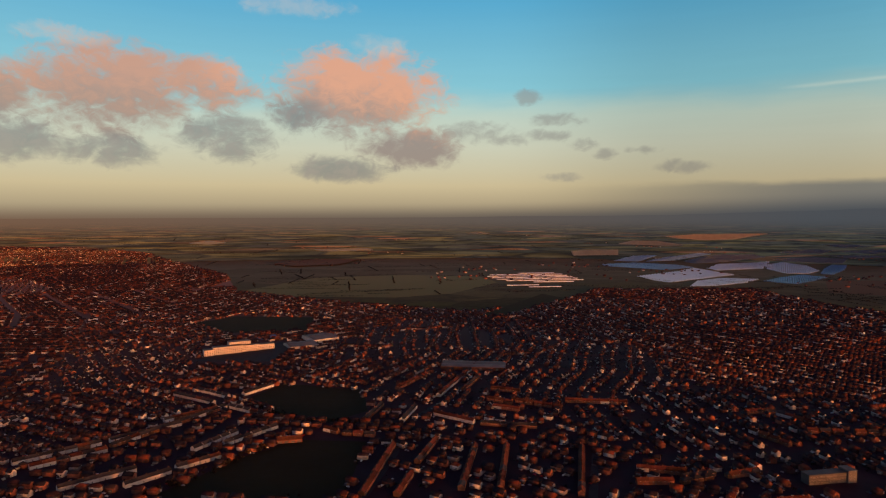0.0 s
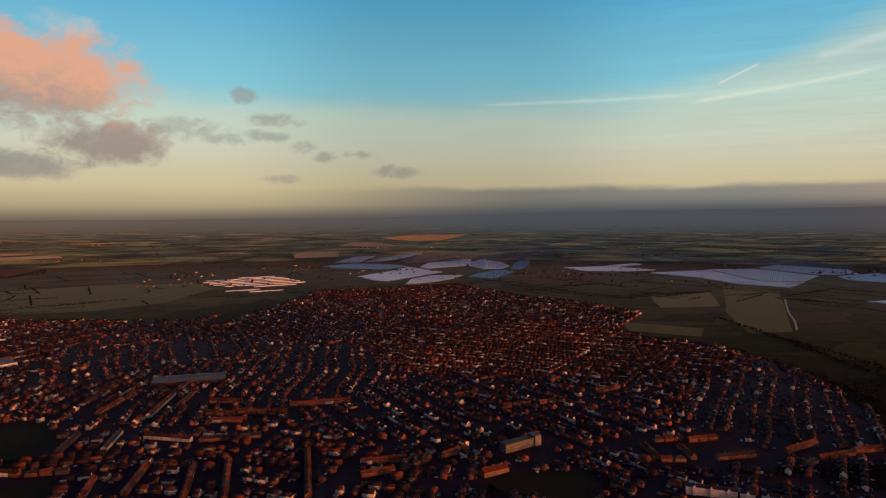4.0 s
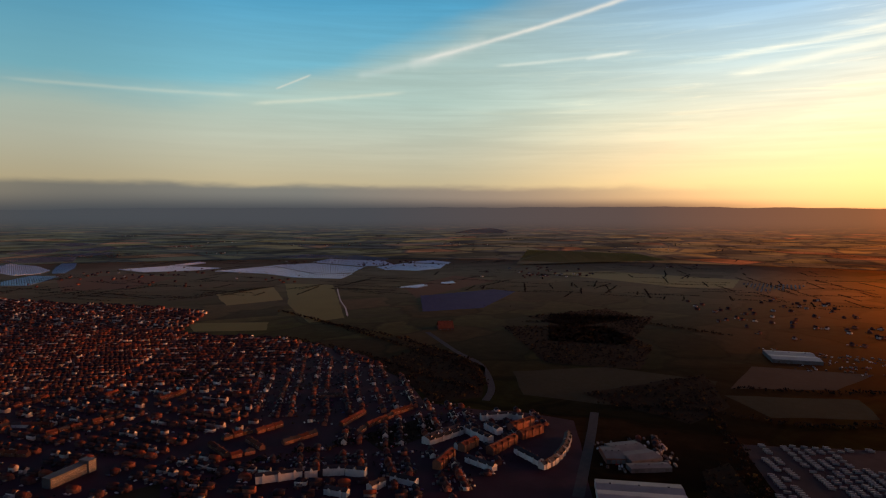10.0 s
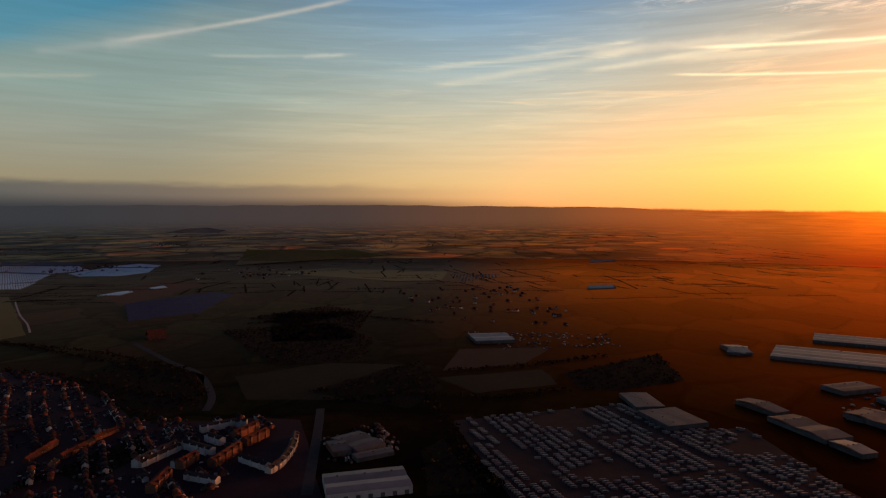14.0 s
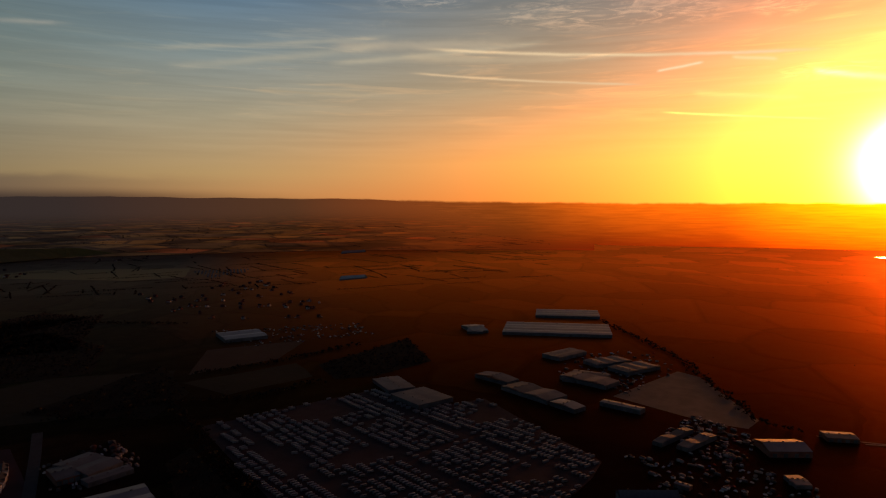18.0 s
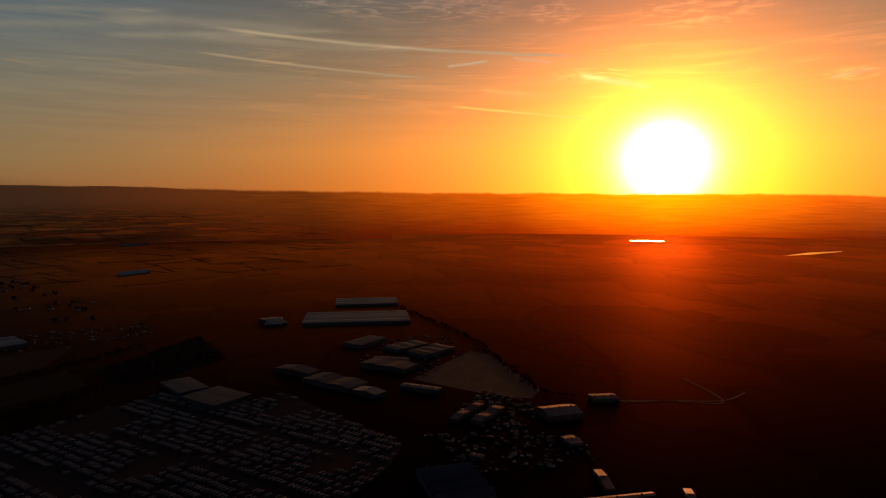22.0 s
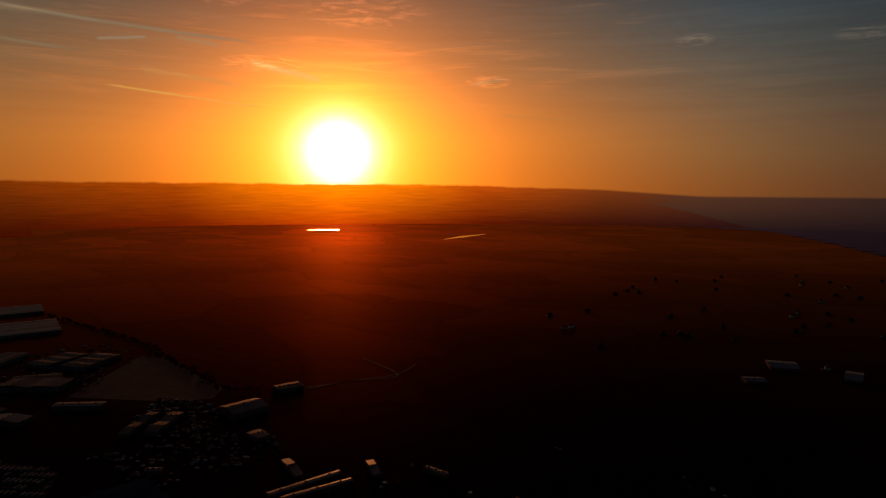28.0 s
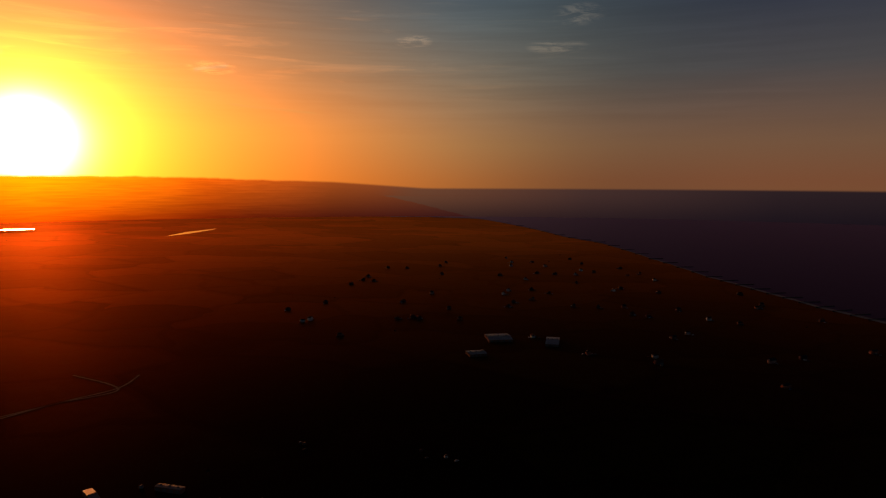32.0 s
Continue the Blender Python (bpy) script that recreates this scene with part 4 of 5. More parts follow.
def shed(corners, high, roof, wall, bays, label, name="warehouse", pitch=0.05, doors=4):
    """A big shed: walls, a low pitched roof for each bay with a gutter between, roller doors and roof vents."""
    x, y, turn, l, d = long_turn(corners)
    ob = thing(name, x, y, turn, label, "warehouse", "industrial sheds")
    part("wall", boxes("wall", wall, (-l / 2, -d / 2, 0, l / 2, d / 2, high)), ob)
    w = d / bays
    for k in range(bays):
        v, f = gable_roof(l, w - 0.3, high + 0.02, high + w * pitch, 0.1, 0.2)
        v = [(a, b - d / 2 + (k + 0.5) * w, c) for a, b, c in v]
        part("roof", mesh("roof", v, f, roof), ob)
    for k in range(doors):
        dx = -l / 2 + (k + 0.5) * l / doors
        part("roller_door", boxes("roller_door", GREYROOF, (dx - 2.2, -d / 2 - 0.12, 0, dx + 2.2, -d / 2 - 0.02, min(4.5, high - 1))), ob)
    for k in range(3):
        dx = -l / 2 + (k + 0.5) * l / 3
        part("roof_vent", boxes("roof_vent", CLAD, (dx - 1, d / 2 - w / 2 - 0.6, high + w * pitch, dx + 1, d / 2 - w / 2 + 0.6, high + w * pitch + 1.1)), ob)
    for k in range(int(l / 14) + 1):
        for j in range(int(d / 14) + 1):
            a, b = -l / 2 + l * (k + .5) / (int(l / 14) + 1), -d / 2 + d * (j + .5) / (int(d / 14) + 1)
            q = ob.matrix_basis @ Vector((a, b, 0))
            Rows.taken.append((q.x, q.y, 9))
    return ob


shed([(1293, -571), (1182, -769), (1296, -836), (1411, -620)], 6.5, STEEL, CLAD, 4, "long pale ribbed steel warehouse among fields")
shed([(1469, -733), (1395, -873), (1485, -922), (1561, -779)], 6.5, STEEL, CLAD, 3, "long pale ribbed steel warehouse among fields")
shed([(844, -241), (913, -219), (931, -275), (866, -301)], 6.5, GREYROOF, CLAD, 2, "wide grey sales hall beside the caravan park", "sales_hall", 0.012)
shed([(929, -218), (1004, -214), (1014, -252), (942, -266)], 5.5, GREYROOF, CLAD, 1, "lower grey wing behind the sales hall", "sales_hall", 0.012)
shed([(910, -401), (924, -425), (993, -410), (983, -383)], 6, GREYROOF, CLAD, 1, "long low grey workshop with a felt roof", "workshop")
shed([(807, -418), (818, -451), (916, -441), (899, -392)], 6, GREYROOF, CLAD, 2, "long low grey workshop with a felt roof", "workshop")
shed([(759, -436), (767, -460), (810, -444), (803, -424)], 6, STEEL, CLAD, 1, "pale steel workshop beside the caravan park", "workshop")
shed([(1034, -570), (1064, -642), (1097, -615), (1070, -541)], 7, GREYROOF, CLAD, 2, "low grey depot on the industrial estate", "depot")
shed([(843, -535), (858, -571), (942, -544), (924, -508)], 7, GREYROOF, CLAD, 2, "low grey depot on the industrial estate", "depot")
shed([(780, -489), (726, -519), (735, -533), (786, -503)], 6, STEEL, CLAD, 1, "narrow pale steel shed on the industrial estate", "workshop")
shed([(554, -562), (538, -608), (572, -626), (589, -583)], 7, STEEL, BRICK, 1, "pale-roofed barn at the edge of the estate", "barn", 0.1)
shed([(439, -338), (422, -412), (513, -362), (533, -330)], 7, GREYROOF, CLAD, 4, "grey many-gabled works hall on the industrial estate", "works", 0.25)
shed([(482, -523), (477, -538), (498, -553), (503, -538)], 4, STEEL, CLAD, 1, "small pale shed on the industrial estate", "workshop")
shed([(1333, -493), (1319, -524), (1393, -564), (1408, -531)], 5, STEEL, CLAD, 1, "small pale farm shed near the warehouses", "barn")
shed([(600, -486), (590, -494), (622, -547), (640, -544)], 5, GREYROOF, CLAD, 2, "grey arched store on the industrial estate", "workshop")
shed([(622, -469), (611, -474), (651, -535), (662, -531)], 5, GREYROOF, CLAD, 2, "grey arched store on the industrial estate", "workshop")
shed([(571, -664), (553, -699), (573, -712), (589, -685)], 5, GREYROOF, BRICK, 1, "dark farm building beside the estate road", "barn")
shed([(910, -505), (842, -558), (929, -571), (953, -546)], 6, GREYROOF, CLAD, 3, "low grey depot on the industrial estate", "depot")
shed([(949, -600), (993, -600), (1027, -668), (990, -678)], 6, GREYROOF, CLAD, 3, "wide low grey depot on the industrial estate", "depot")
shed([(897, -622), (938, -613), (977, -686), (930, -697)], 6, GREYROOF, CLAD, 3, "wide low grey depot on the industrial estate", "depot")
shed([(609, 156), (632, 72), (689, 87), (656, 166)], 8, STEEL, WHITE, 2, "white factory with a flat pale roof", "factory", 0.05, 7)
shed([(729, 150), (755, 120), (807, 157), (776, 185)], 6, GREYROOF, CLAD, 2, "grey works shed beside the curved estate", "workshop")
shed([(724, 181), (733, 157), (774, 169), (763, 185)], 6, GREYROOF, BRICK, 1, "brick works shed beside the curved estate", "workshop")
shed([(710, 146), (735, 106), (753, 111), (726, 149)], 5, GREYROOF, CLAD, 1, "low grey works shed beside the curved estate", "workshop")
shed([(1405, 23), (1420, -58), (1517, -62), (1492, 31)], 7, STEEL, CLAD, 2, "grey-clad warehouse with a pale roof", "warehouse")
shed([(1322, -483), (1330, -526), (1399, -563), (1409, -530)], 6, STEEL, CLAD, 1, "pale steel farm store among fields", "barn")
shed([(-4, 1168), (113, 1150), (118, 1204), (1, 1215)], 6, GREYROOF, BRICK, 2, "grey-roofed works beside the terraces", "works")
shed([(-296, 1396), (-249, 1435), (-262, 1506), (-313, 1477)], 8, GREYROOF, WHITE, 1, "white-walled hall beside the school", "hall")
shed([(-331, 1338), (-273, 1373), (-289, 1424), (-340, 1399)], 5, GREYROOF, WHITE, 1, "low white hall beside the school", "hall")
shed([(320, 602), (353, 605), (356, 619), (324, 615)], 5, TILE, BRICK, 1, "low brick hall lit by the evening sun", "hall", 0.3)
shed([(-205, 779), (-175, 787), (-178, 797), (-208, 791)], 4, TILE, BRICK, 1, "long brick pavilion beside the playing field", "pavilion", 0.3)
shed([(1395, 759), (1418, 728), (1462, 751), (1440, 783)], 4, TILE, BRICK, 1, "brick pavilion beside the playing court", "pavilion", 0.3)
for corners in ([(424, -492), (417, -500), (380, -480), (382, -474)], [(346, -528), (340, -534), (311, -514), (316, -509)], [(388, -433), (355, -501), (349, -498), (379, -430)], [(373, -431), (335, -491), (330, -489), (362, -430)], [(491, -528), (478, -536), (487, -547), (499, -539)], [(524, -416), (509, -423), (516, -429), (529, -422)], [(282, -541), (254, -536), (258, -543), (283, -549)], [(-28, -1093), (-72, -1096), (-70, -1145), (-31, -1135)], [(-127, -1068), (-153, -1069), (-155, -1116), (-136, -1124)], [(6, -994), (-26, -1005), (-22, -1029), (1, -1021)]):
    shed(corners, 4, STEEL, BRICK, 1, "small pale-roofed shed in the dark fields", "outbuilding")


def blocks(name, x, y, turn, wings, wall, roof, label, category, storeys=3, step=4.0):
    """A flat-roofed building of several wings, each window an object of its own."""
    ob = thing(name, x, y, turn, label, category)
    for x0, y0, x1, y1, high in wings:
        part("wall", boxes("wall", wall, (x0, y0, 0, x1, y1, high)), ob)
        part("roof", boxes("roof", roof, (x0 - .3, y0 - .3, high + .01, x1 + .3, y1 + .3, high + 0.5)), ob)
        for s in range(int(high // 3.2)):
            n = int((x1 - x0) / step)
            for k in range(n):
                w = part("window", WINDOW, ob)
                w.location, w.scale = (x0 + (k + .5) * (x1 - x0) / n, y0 - 0.04, 0.9 + s * 3.2), (1.6, 1, 1.2)
                g = part("pane", PANE, w)
    for k in range(int(60 / 12)):
        q = ob.matrix_basis @ Vector((-30 + k * 15, 5, 0))
        Rows.taken.append((q.x, q.y, 16))
    return ob


sx, sy = [(-416, 1306)][0]
blocks("school", sx, sy + 6, 30, [(-72, 0, -54, 18, 12), (-54, 4, 4, 20, 15), (-20, 20.1, 24, 36, 20), (4, 8, 40, 20, 13), (40, 11, 72, 26, 11)], WHITE, GREYROOF, "large white flat-roofed school lit by the sun", "school")
ax, ay = [(380, 651)][0]
bx, by = [(432, 660)][0]
blocks("apartment_block", (ax + bx) / 2, (ay + by) / 2 + 4, math.degrees(math.atan2(by - ay, bx - ax)), [(-math.hypot(bx - ax, by - ay) / 2, 0, math.hypot(bx - ax, by - ay) / 2 - 8, 12, 10.5), (math.hypot(bx - ax, by - ay) / 2 - 8, -2, math.hypot(bx - ax, by - ay) / 2 + 2, 12, 13.0)], CLAD, GREYROOF, "pale four-storey apartment block with a grid of windows", "apartments", step=3.4)


# ---- polytunnels, glasshouses and solar panels ----
def crossings(corners, c, s, v):
    """Where the line across at v, in axes turned by (c, s), meets the outline."""
    us = []
    n = len(corners)
    for i in range(n):
        (x0, y0), (x1, y1) = corners[i], corners[(i + 1) % n]
        v0, v1 = -x0 * s + y0 * c, -x1 * s + y1 * c
        if (v0 <= v) != (v1 <= v):
            f = (v - v0) / (v1 - v0)
            us.append((x0 * c + y0 * s) * (1 - f) + (x1 * c + y1 * s) * f)
    us.sort()
    return list(zip(us[::2], us[1::2]))


def ridged(name, corners, turn, pitch, profile, mat, label, category, kind="", cut=400.0):
    """A field full of parallel ridges: tunnels, glasshouse bays or tilted panels."""
    c, s = math.cos(radians(turn)), math.sin(radians(turn))
    vs = [-x * s + y * c for x, y in corners]
    verts, faces = [], []
    v = min(vs) + pitch / 2
    while v < max(vs):
        for u0, u1 in crossings(corners, c, s, v):
            u0 += 4 * noise.noise((v * 0.05, 1, 2))
            k = max(1, int((u1 - u0) / cut))
            for j in range(k):
                a, b = u0 + (u1 - u0) * j / k, u0 + (u1 - u0) * (j + 1) / k - 1.0
                n = len(verts)
                for u in (a, b):
                    for dv, dz in profile:
                        x, y = u * c - (v + dv) * s, u * s + (v + dv) * c
                        x, y, k2 = squeeze(x, y)
                        verts.append((x, y, land(x, y) + dz * k2 + (3 if k2 < 1 else 0)))
                m = len(profile)
                faces += [(n + i, n + m + i, n + m + i + 1, n + i + 1) for i in range(m - 1)]
                faces += [tuple(n + i for i in range(m)), tuple(n + m + i for i in range(m - 1, -1, -1))]
        v += pitch
    if not verts:
        return None
    # on the sloping far land the film is dimmed against its extra sunlight
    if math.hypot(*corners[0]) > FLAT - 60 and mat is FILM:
        mat = DIMFILM
    ob = new(name, mesh(name, verts, faces, mat))
    return tagged(ob, label, category, kind=kind)


ARCH = [(-3.9, 0), (-3.4, 1.6), (-1.8, 2.9), (0, 3.3), (1.8, 2.9), (3.4, 1.6), (3.9, 0)]
GABLE_BAY = [(-6, 0), (-6, 4), (0, 6.0), (6, 4), (6, 0)]
TILTED = [(-1.6, 0.7), (1.6, 2.0), (1.6, 1.9), (-1.6, 0.6)]
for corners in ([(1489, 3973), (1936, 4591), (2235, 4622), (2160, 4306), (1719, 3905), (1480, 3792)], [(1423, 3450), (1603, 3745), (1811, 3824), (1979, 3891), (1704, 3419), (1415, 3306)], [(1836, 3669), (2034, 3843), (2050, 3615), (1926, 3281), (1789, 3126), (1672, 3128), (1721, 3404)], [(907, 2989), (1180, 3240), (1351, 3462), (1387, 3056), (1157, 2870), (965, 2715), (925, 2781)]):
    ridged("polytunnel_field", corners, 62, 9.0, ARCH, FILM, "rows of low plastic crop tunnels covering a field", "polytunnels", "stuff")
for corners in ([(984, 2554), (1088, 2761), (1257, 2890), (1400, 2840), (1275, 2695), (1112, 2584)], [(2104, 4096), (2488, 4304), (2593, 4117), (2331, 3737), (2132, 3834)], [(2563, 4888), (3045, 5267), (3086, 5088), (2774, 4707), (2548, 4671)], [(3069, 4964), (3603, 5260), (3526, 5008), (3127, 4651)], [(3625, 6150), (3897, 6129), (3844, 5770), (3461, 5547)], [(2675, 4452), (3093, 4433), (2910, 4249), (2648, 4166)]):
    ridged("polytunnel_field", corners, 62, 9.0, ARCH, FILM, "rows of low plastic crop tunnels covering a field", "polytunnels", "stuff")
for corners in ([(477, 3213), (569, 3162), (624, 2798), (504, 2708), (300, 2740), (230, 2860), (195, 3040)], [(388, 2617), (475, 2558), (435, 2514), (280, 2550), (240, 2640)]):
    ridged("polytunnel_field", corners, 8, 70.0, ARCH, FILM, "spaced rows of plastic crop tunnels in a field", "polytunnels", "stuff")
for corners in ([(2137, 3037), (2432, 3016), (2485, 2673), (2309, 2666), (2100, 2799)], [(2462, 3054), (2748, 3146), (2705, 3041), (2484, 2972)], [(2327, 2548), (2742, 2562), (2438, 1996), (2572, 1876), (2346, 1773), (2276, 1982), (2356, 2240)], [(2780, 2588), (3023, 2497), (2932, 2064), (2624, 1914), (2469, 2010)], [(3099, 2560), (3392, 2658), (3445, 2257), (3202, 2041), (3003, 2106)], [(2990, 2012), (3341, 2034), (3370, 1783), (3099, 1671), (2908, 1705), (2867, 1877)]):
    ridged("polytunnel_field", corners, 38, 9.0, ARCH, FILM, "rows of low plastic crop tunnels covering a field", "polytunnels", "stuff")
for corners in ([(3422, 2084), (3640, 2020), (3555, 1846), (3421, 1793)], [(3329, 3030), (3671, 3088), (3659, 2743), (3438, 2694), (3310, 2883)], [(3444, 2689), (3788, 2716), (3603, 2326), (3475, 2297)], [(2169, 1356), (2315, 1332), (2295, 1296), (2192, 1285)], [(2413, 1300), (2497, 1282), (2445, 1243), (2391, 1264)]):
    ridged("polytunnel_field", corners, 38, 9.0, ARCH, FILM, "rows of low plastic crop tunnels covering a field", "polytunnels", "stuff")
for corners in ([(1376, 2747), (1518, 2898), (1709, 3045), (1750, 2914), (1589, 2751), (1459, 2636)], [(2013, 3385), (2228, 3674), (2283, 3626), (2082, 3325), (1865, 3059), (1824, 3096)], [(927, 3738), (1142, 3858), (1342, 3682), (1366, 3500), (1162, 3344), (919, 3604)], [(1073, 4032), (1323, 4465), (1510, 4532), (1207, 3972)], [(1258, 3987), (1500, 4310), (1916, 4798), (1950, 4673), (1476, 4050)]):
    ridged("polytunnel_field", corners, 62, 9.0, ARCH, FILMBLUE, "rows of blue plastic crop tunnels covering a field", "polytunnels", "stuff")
for corners in ([(1011, 5047), (1221, 5211), (1423, 5225), (1253, 4601), (923, 4535)], [(1746, 6370), (2136, 7199), (2357, 7014), (2268, 6074), (2110, 5918)], [(-2632, 6666), (-2645, 7267), (-2294, 6795), (-2327, 6391)], [(-1086, 5388), (-656, 5565), (-577, 5286), (-920, 5125)], [(377, 10456), (648, 11177), (764, 10104)]):
    ridged("glasshouse", corners, 20, 13.0, GABLE_BAY, FILM, "long low glasshouses with many pale ridges", "glasshouse", "stuff")
for corners in ([(2984, 8604), (3766, 9631), (4999, 9917), (3479, 7649), (2990, 7319), (2879, 7886)], [(10330, 5272), (13352, 6368), (15066, 6637), (12025, 4931), (10362, 4381)]):
    ridged("glasshouse", corners, 20, 13.0, GABLE_BAY, GLINT, "broad far glasshouses catching the low sun", "glasshouse", "stuff")
for corners in ([(2495, -401), (2535, -510), (2635, -526), (2615, -425)], [(3966, -648), (4049, -811), (4222, -839), (4168, -687)]):
    ridged("glasshouse", corners, 20, 13.0, GABLE_BAY, GLINT, "long low glasshouses with many pale ridges", "glasshouse", "stuff")
SOLAR = [(1972, 1142), (2297, 1000), (2279, 901), (1807, 823), (1645, 944)]
ridged("solar_farm", SOLAR, 0, 6.0, TILTED, PANEL, "rows of dark blue tilted solar panels", "solar panels", "stuff", cut=60)


# ---- caravan park ----
def caravan():
    ob = new("touring_caravan")
    tagged(ob, "cream touring caravan with a rounded roof", "caravan", "caravans in rows")
    side = [(-3.4, .55), (-3.55, 1.3), (-3.2, 2.35), (-2.6, 2.6), (2.6, 2.6), (3.25, 2.3), (3.55, 1.2), (3.4, .55)]
    n = len(side)
    v = [(x, -1.15, z) for x, z in side] + [(x, 1.15, z) for x, z in side]
    part("body", mesh("body", v, [tuple(range(n)), tuple(range(2 * n - 1, n - 1, -1))] + [(i, n + i, n + (i + 1) % n, (i + 1) % n) for i in range(n)], CARAVAN), ob)
    part("window", boxes("window", GLASS, (-2.2, -1.18, 1.5, 1.6, -1.155, 2.15)), ob)
    for s in (-1, 1):
        part("wheel", boxes("wheel", ASPHALT, (-.35, s * 1.02 - .1, 0, .35, s * 1.02 + .1, .65)), ob)
    part("drawbar", boxes("drawbar", GREYROOF, (3.3, -.12, .4, 4.6, .12, .58)), ob)
    return ob


def inside(x, y, corners):
    hit = False
    for i in range(len(corners)):
        (x0, y0), (x1, y1) = corners[i], corners[(i + 1) % len(corners)]
        if (y0 > y) != (y1 > y) and x < x0 + (y - y0) * (x1 - x0) / (y1 - y0):
            hit = not hit
    return hit


PARK = [(871, 43), (919, -82), (962, -201), (854, -291), (865, -348), (603, -382), (544, -316), (515, -263), (616, -32), (668, -17)]
p0, p1 = [(861, 41), (646, -45)]
row_turn = math.degrees(math.atan2(p1[1] - p0[1], p1[0] - p0[0]))
rc, rs = math.cos(radians(row_turn)), math.sin(radians(row_turn))
first = caravan()
pick = random.Random(9)
spots = []
for i in range(-50, 50):
    if i % 8 == 3:
        continue
    for j in range(-110, 110):
        u, v = j * 5.6 + (i % 3) * 2, i * 12.5 + 1.5 * noise.noise((j * .2, i, 0))
        x, y = p0[0] + u * rc - v * rs, p0[1] + u * rs + v * rc
        if inside(x, y, PARK) and pick.random() < 0.7 and Rows.free(x, y, 2) and noise.noise((x * 0.012, y * 0.012, 4)) < 0.34:
            spots.append((x, y, row_turn + 78 + pick.uniform(-7, 7)))
spots.sort(key=lambda s: math.hypot(s[0], s[1]))
first.matrix_basis = pose(spots[0][0], spots[0][1], 0, 0, 0, spots[0][2])
for x, y, turn in spots[1:260]:
    copy_thing(first, pose(x, y, 0, 0, 0, turn))
more_vans = spots[260:]
v, f = join([([tuple(pose(x, y, 0, 0, 0, t) @ Vector(p)) for p in box(-3.5, -1.15, .0, 3.5, 1.15, 2.55)[0]], box(0, 0, 0, 1, 1, 1)[1]) for x, y, t in more_vans])
tagged(new("far_caravans", mesh("far_caravans", v, f, CARAVAN)), "further rows of cream touring caravans", "caravans", kind="stuff")
sheet("pavement", PARK, 0.06, GRIT, "dark worn ground of the caravan park", "ground")


# ---- houses and gardens of the town, past the streets that stand alone ----
EDGE = [(-1050, 3100), (-770, 2400), (-520, 2230), (-300, 2080), (93, 1900), (412, 2162), (579, 2465), (1184, 2458), (1235, 1952), (1296, 1870), (1339, 1490), (1055, 1283), (1119, 993), (1066, 744), (945, 579), (836, 477), (843, 385), (862, 332), (860, 252), (613, 157), (460, 80), (0, 460), (-590, 420)]
TOWN = [(-3600, 2500), (-4600, 3800), (-4300, 6000), (-3200, 5900), (-2300, 5000), (-1700, 4050)] + EDGE
sheet("town_ground", [(-3380, 2480), (-2950, 3050), (-2300, 3580), (-1700, 3900)] + EDGE, 0.1, SOIL, "dark gardens and lanes between the town's houses", "ground", far=False)
OPEN = [[(-655, 1686), (-580, 1801), (-353, 1779), (-340, 1574), (-523, 1537)], [(-301, 981), (-269, 1065), (-132, 1029), (-109, 914), (-157, 863), (-227, 896)], [(-294, 628), (-239, 732), (-188, 796), (-95, 788), (-101, 627)], [(299, 569), (348, 608), (445, 572), (393, 499)], [(-492, 1235), (-474, 1296), (-364, 1444), (-319, 1386), (-327, 1210)], [(550, 633), (669, 603), (666, 532), (611, 496), (512, 548)], [(97, 1795), (361, 2323), (418, 2192), (188, 1836)]]
pick = random.Random(21)
DISTRICTS = [(pick.uniform(-2700, 2100), pick.uniform(350, 3600), pick.uniform(0, 180)) for _ in range(80)]
DISTRICTS += [(pick.uniform(-4600, -1700), pick.uniform(2900, 6000), pick.uniform(0, 180)) for _ in range(40)]
NEAR, FARH, TREES = [], [], []


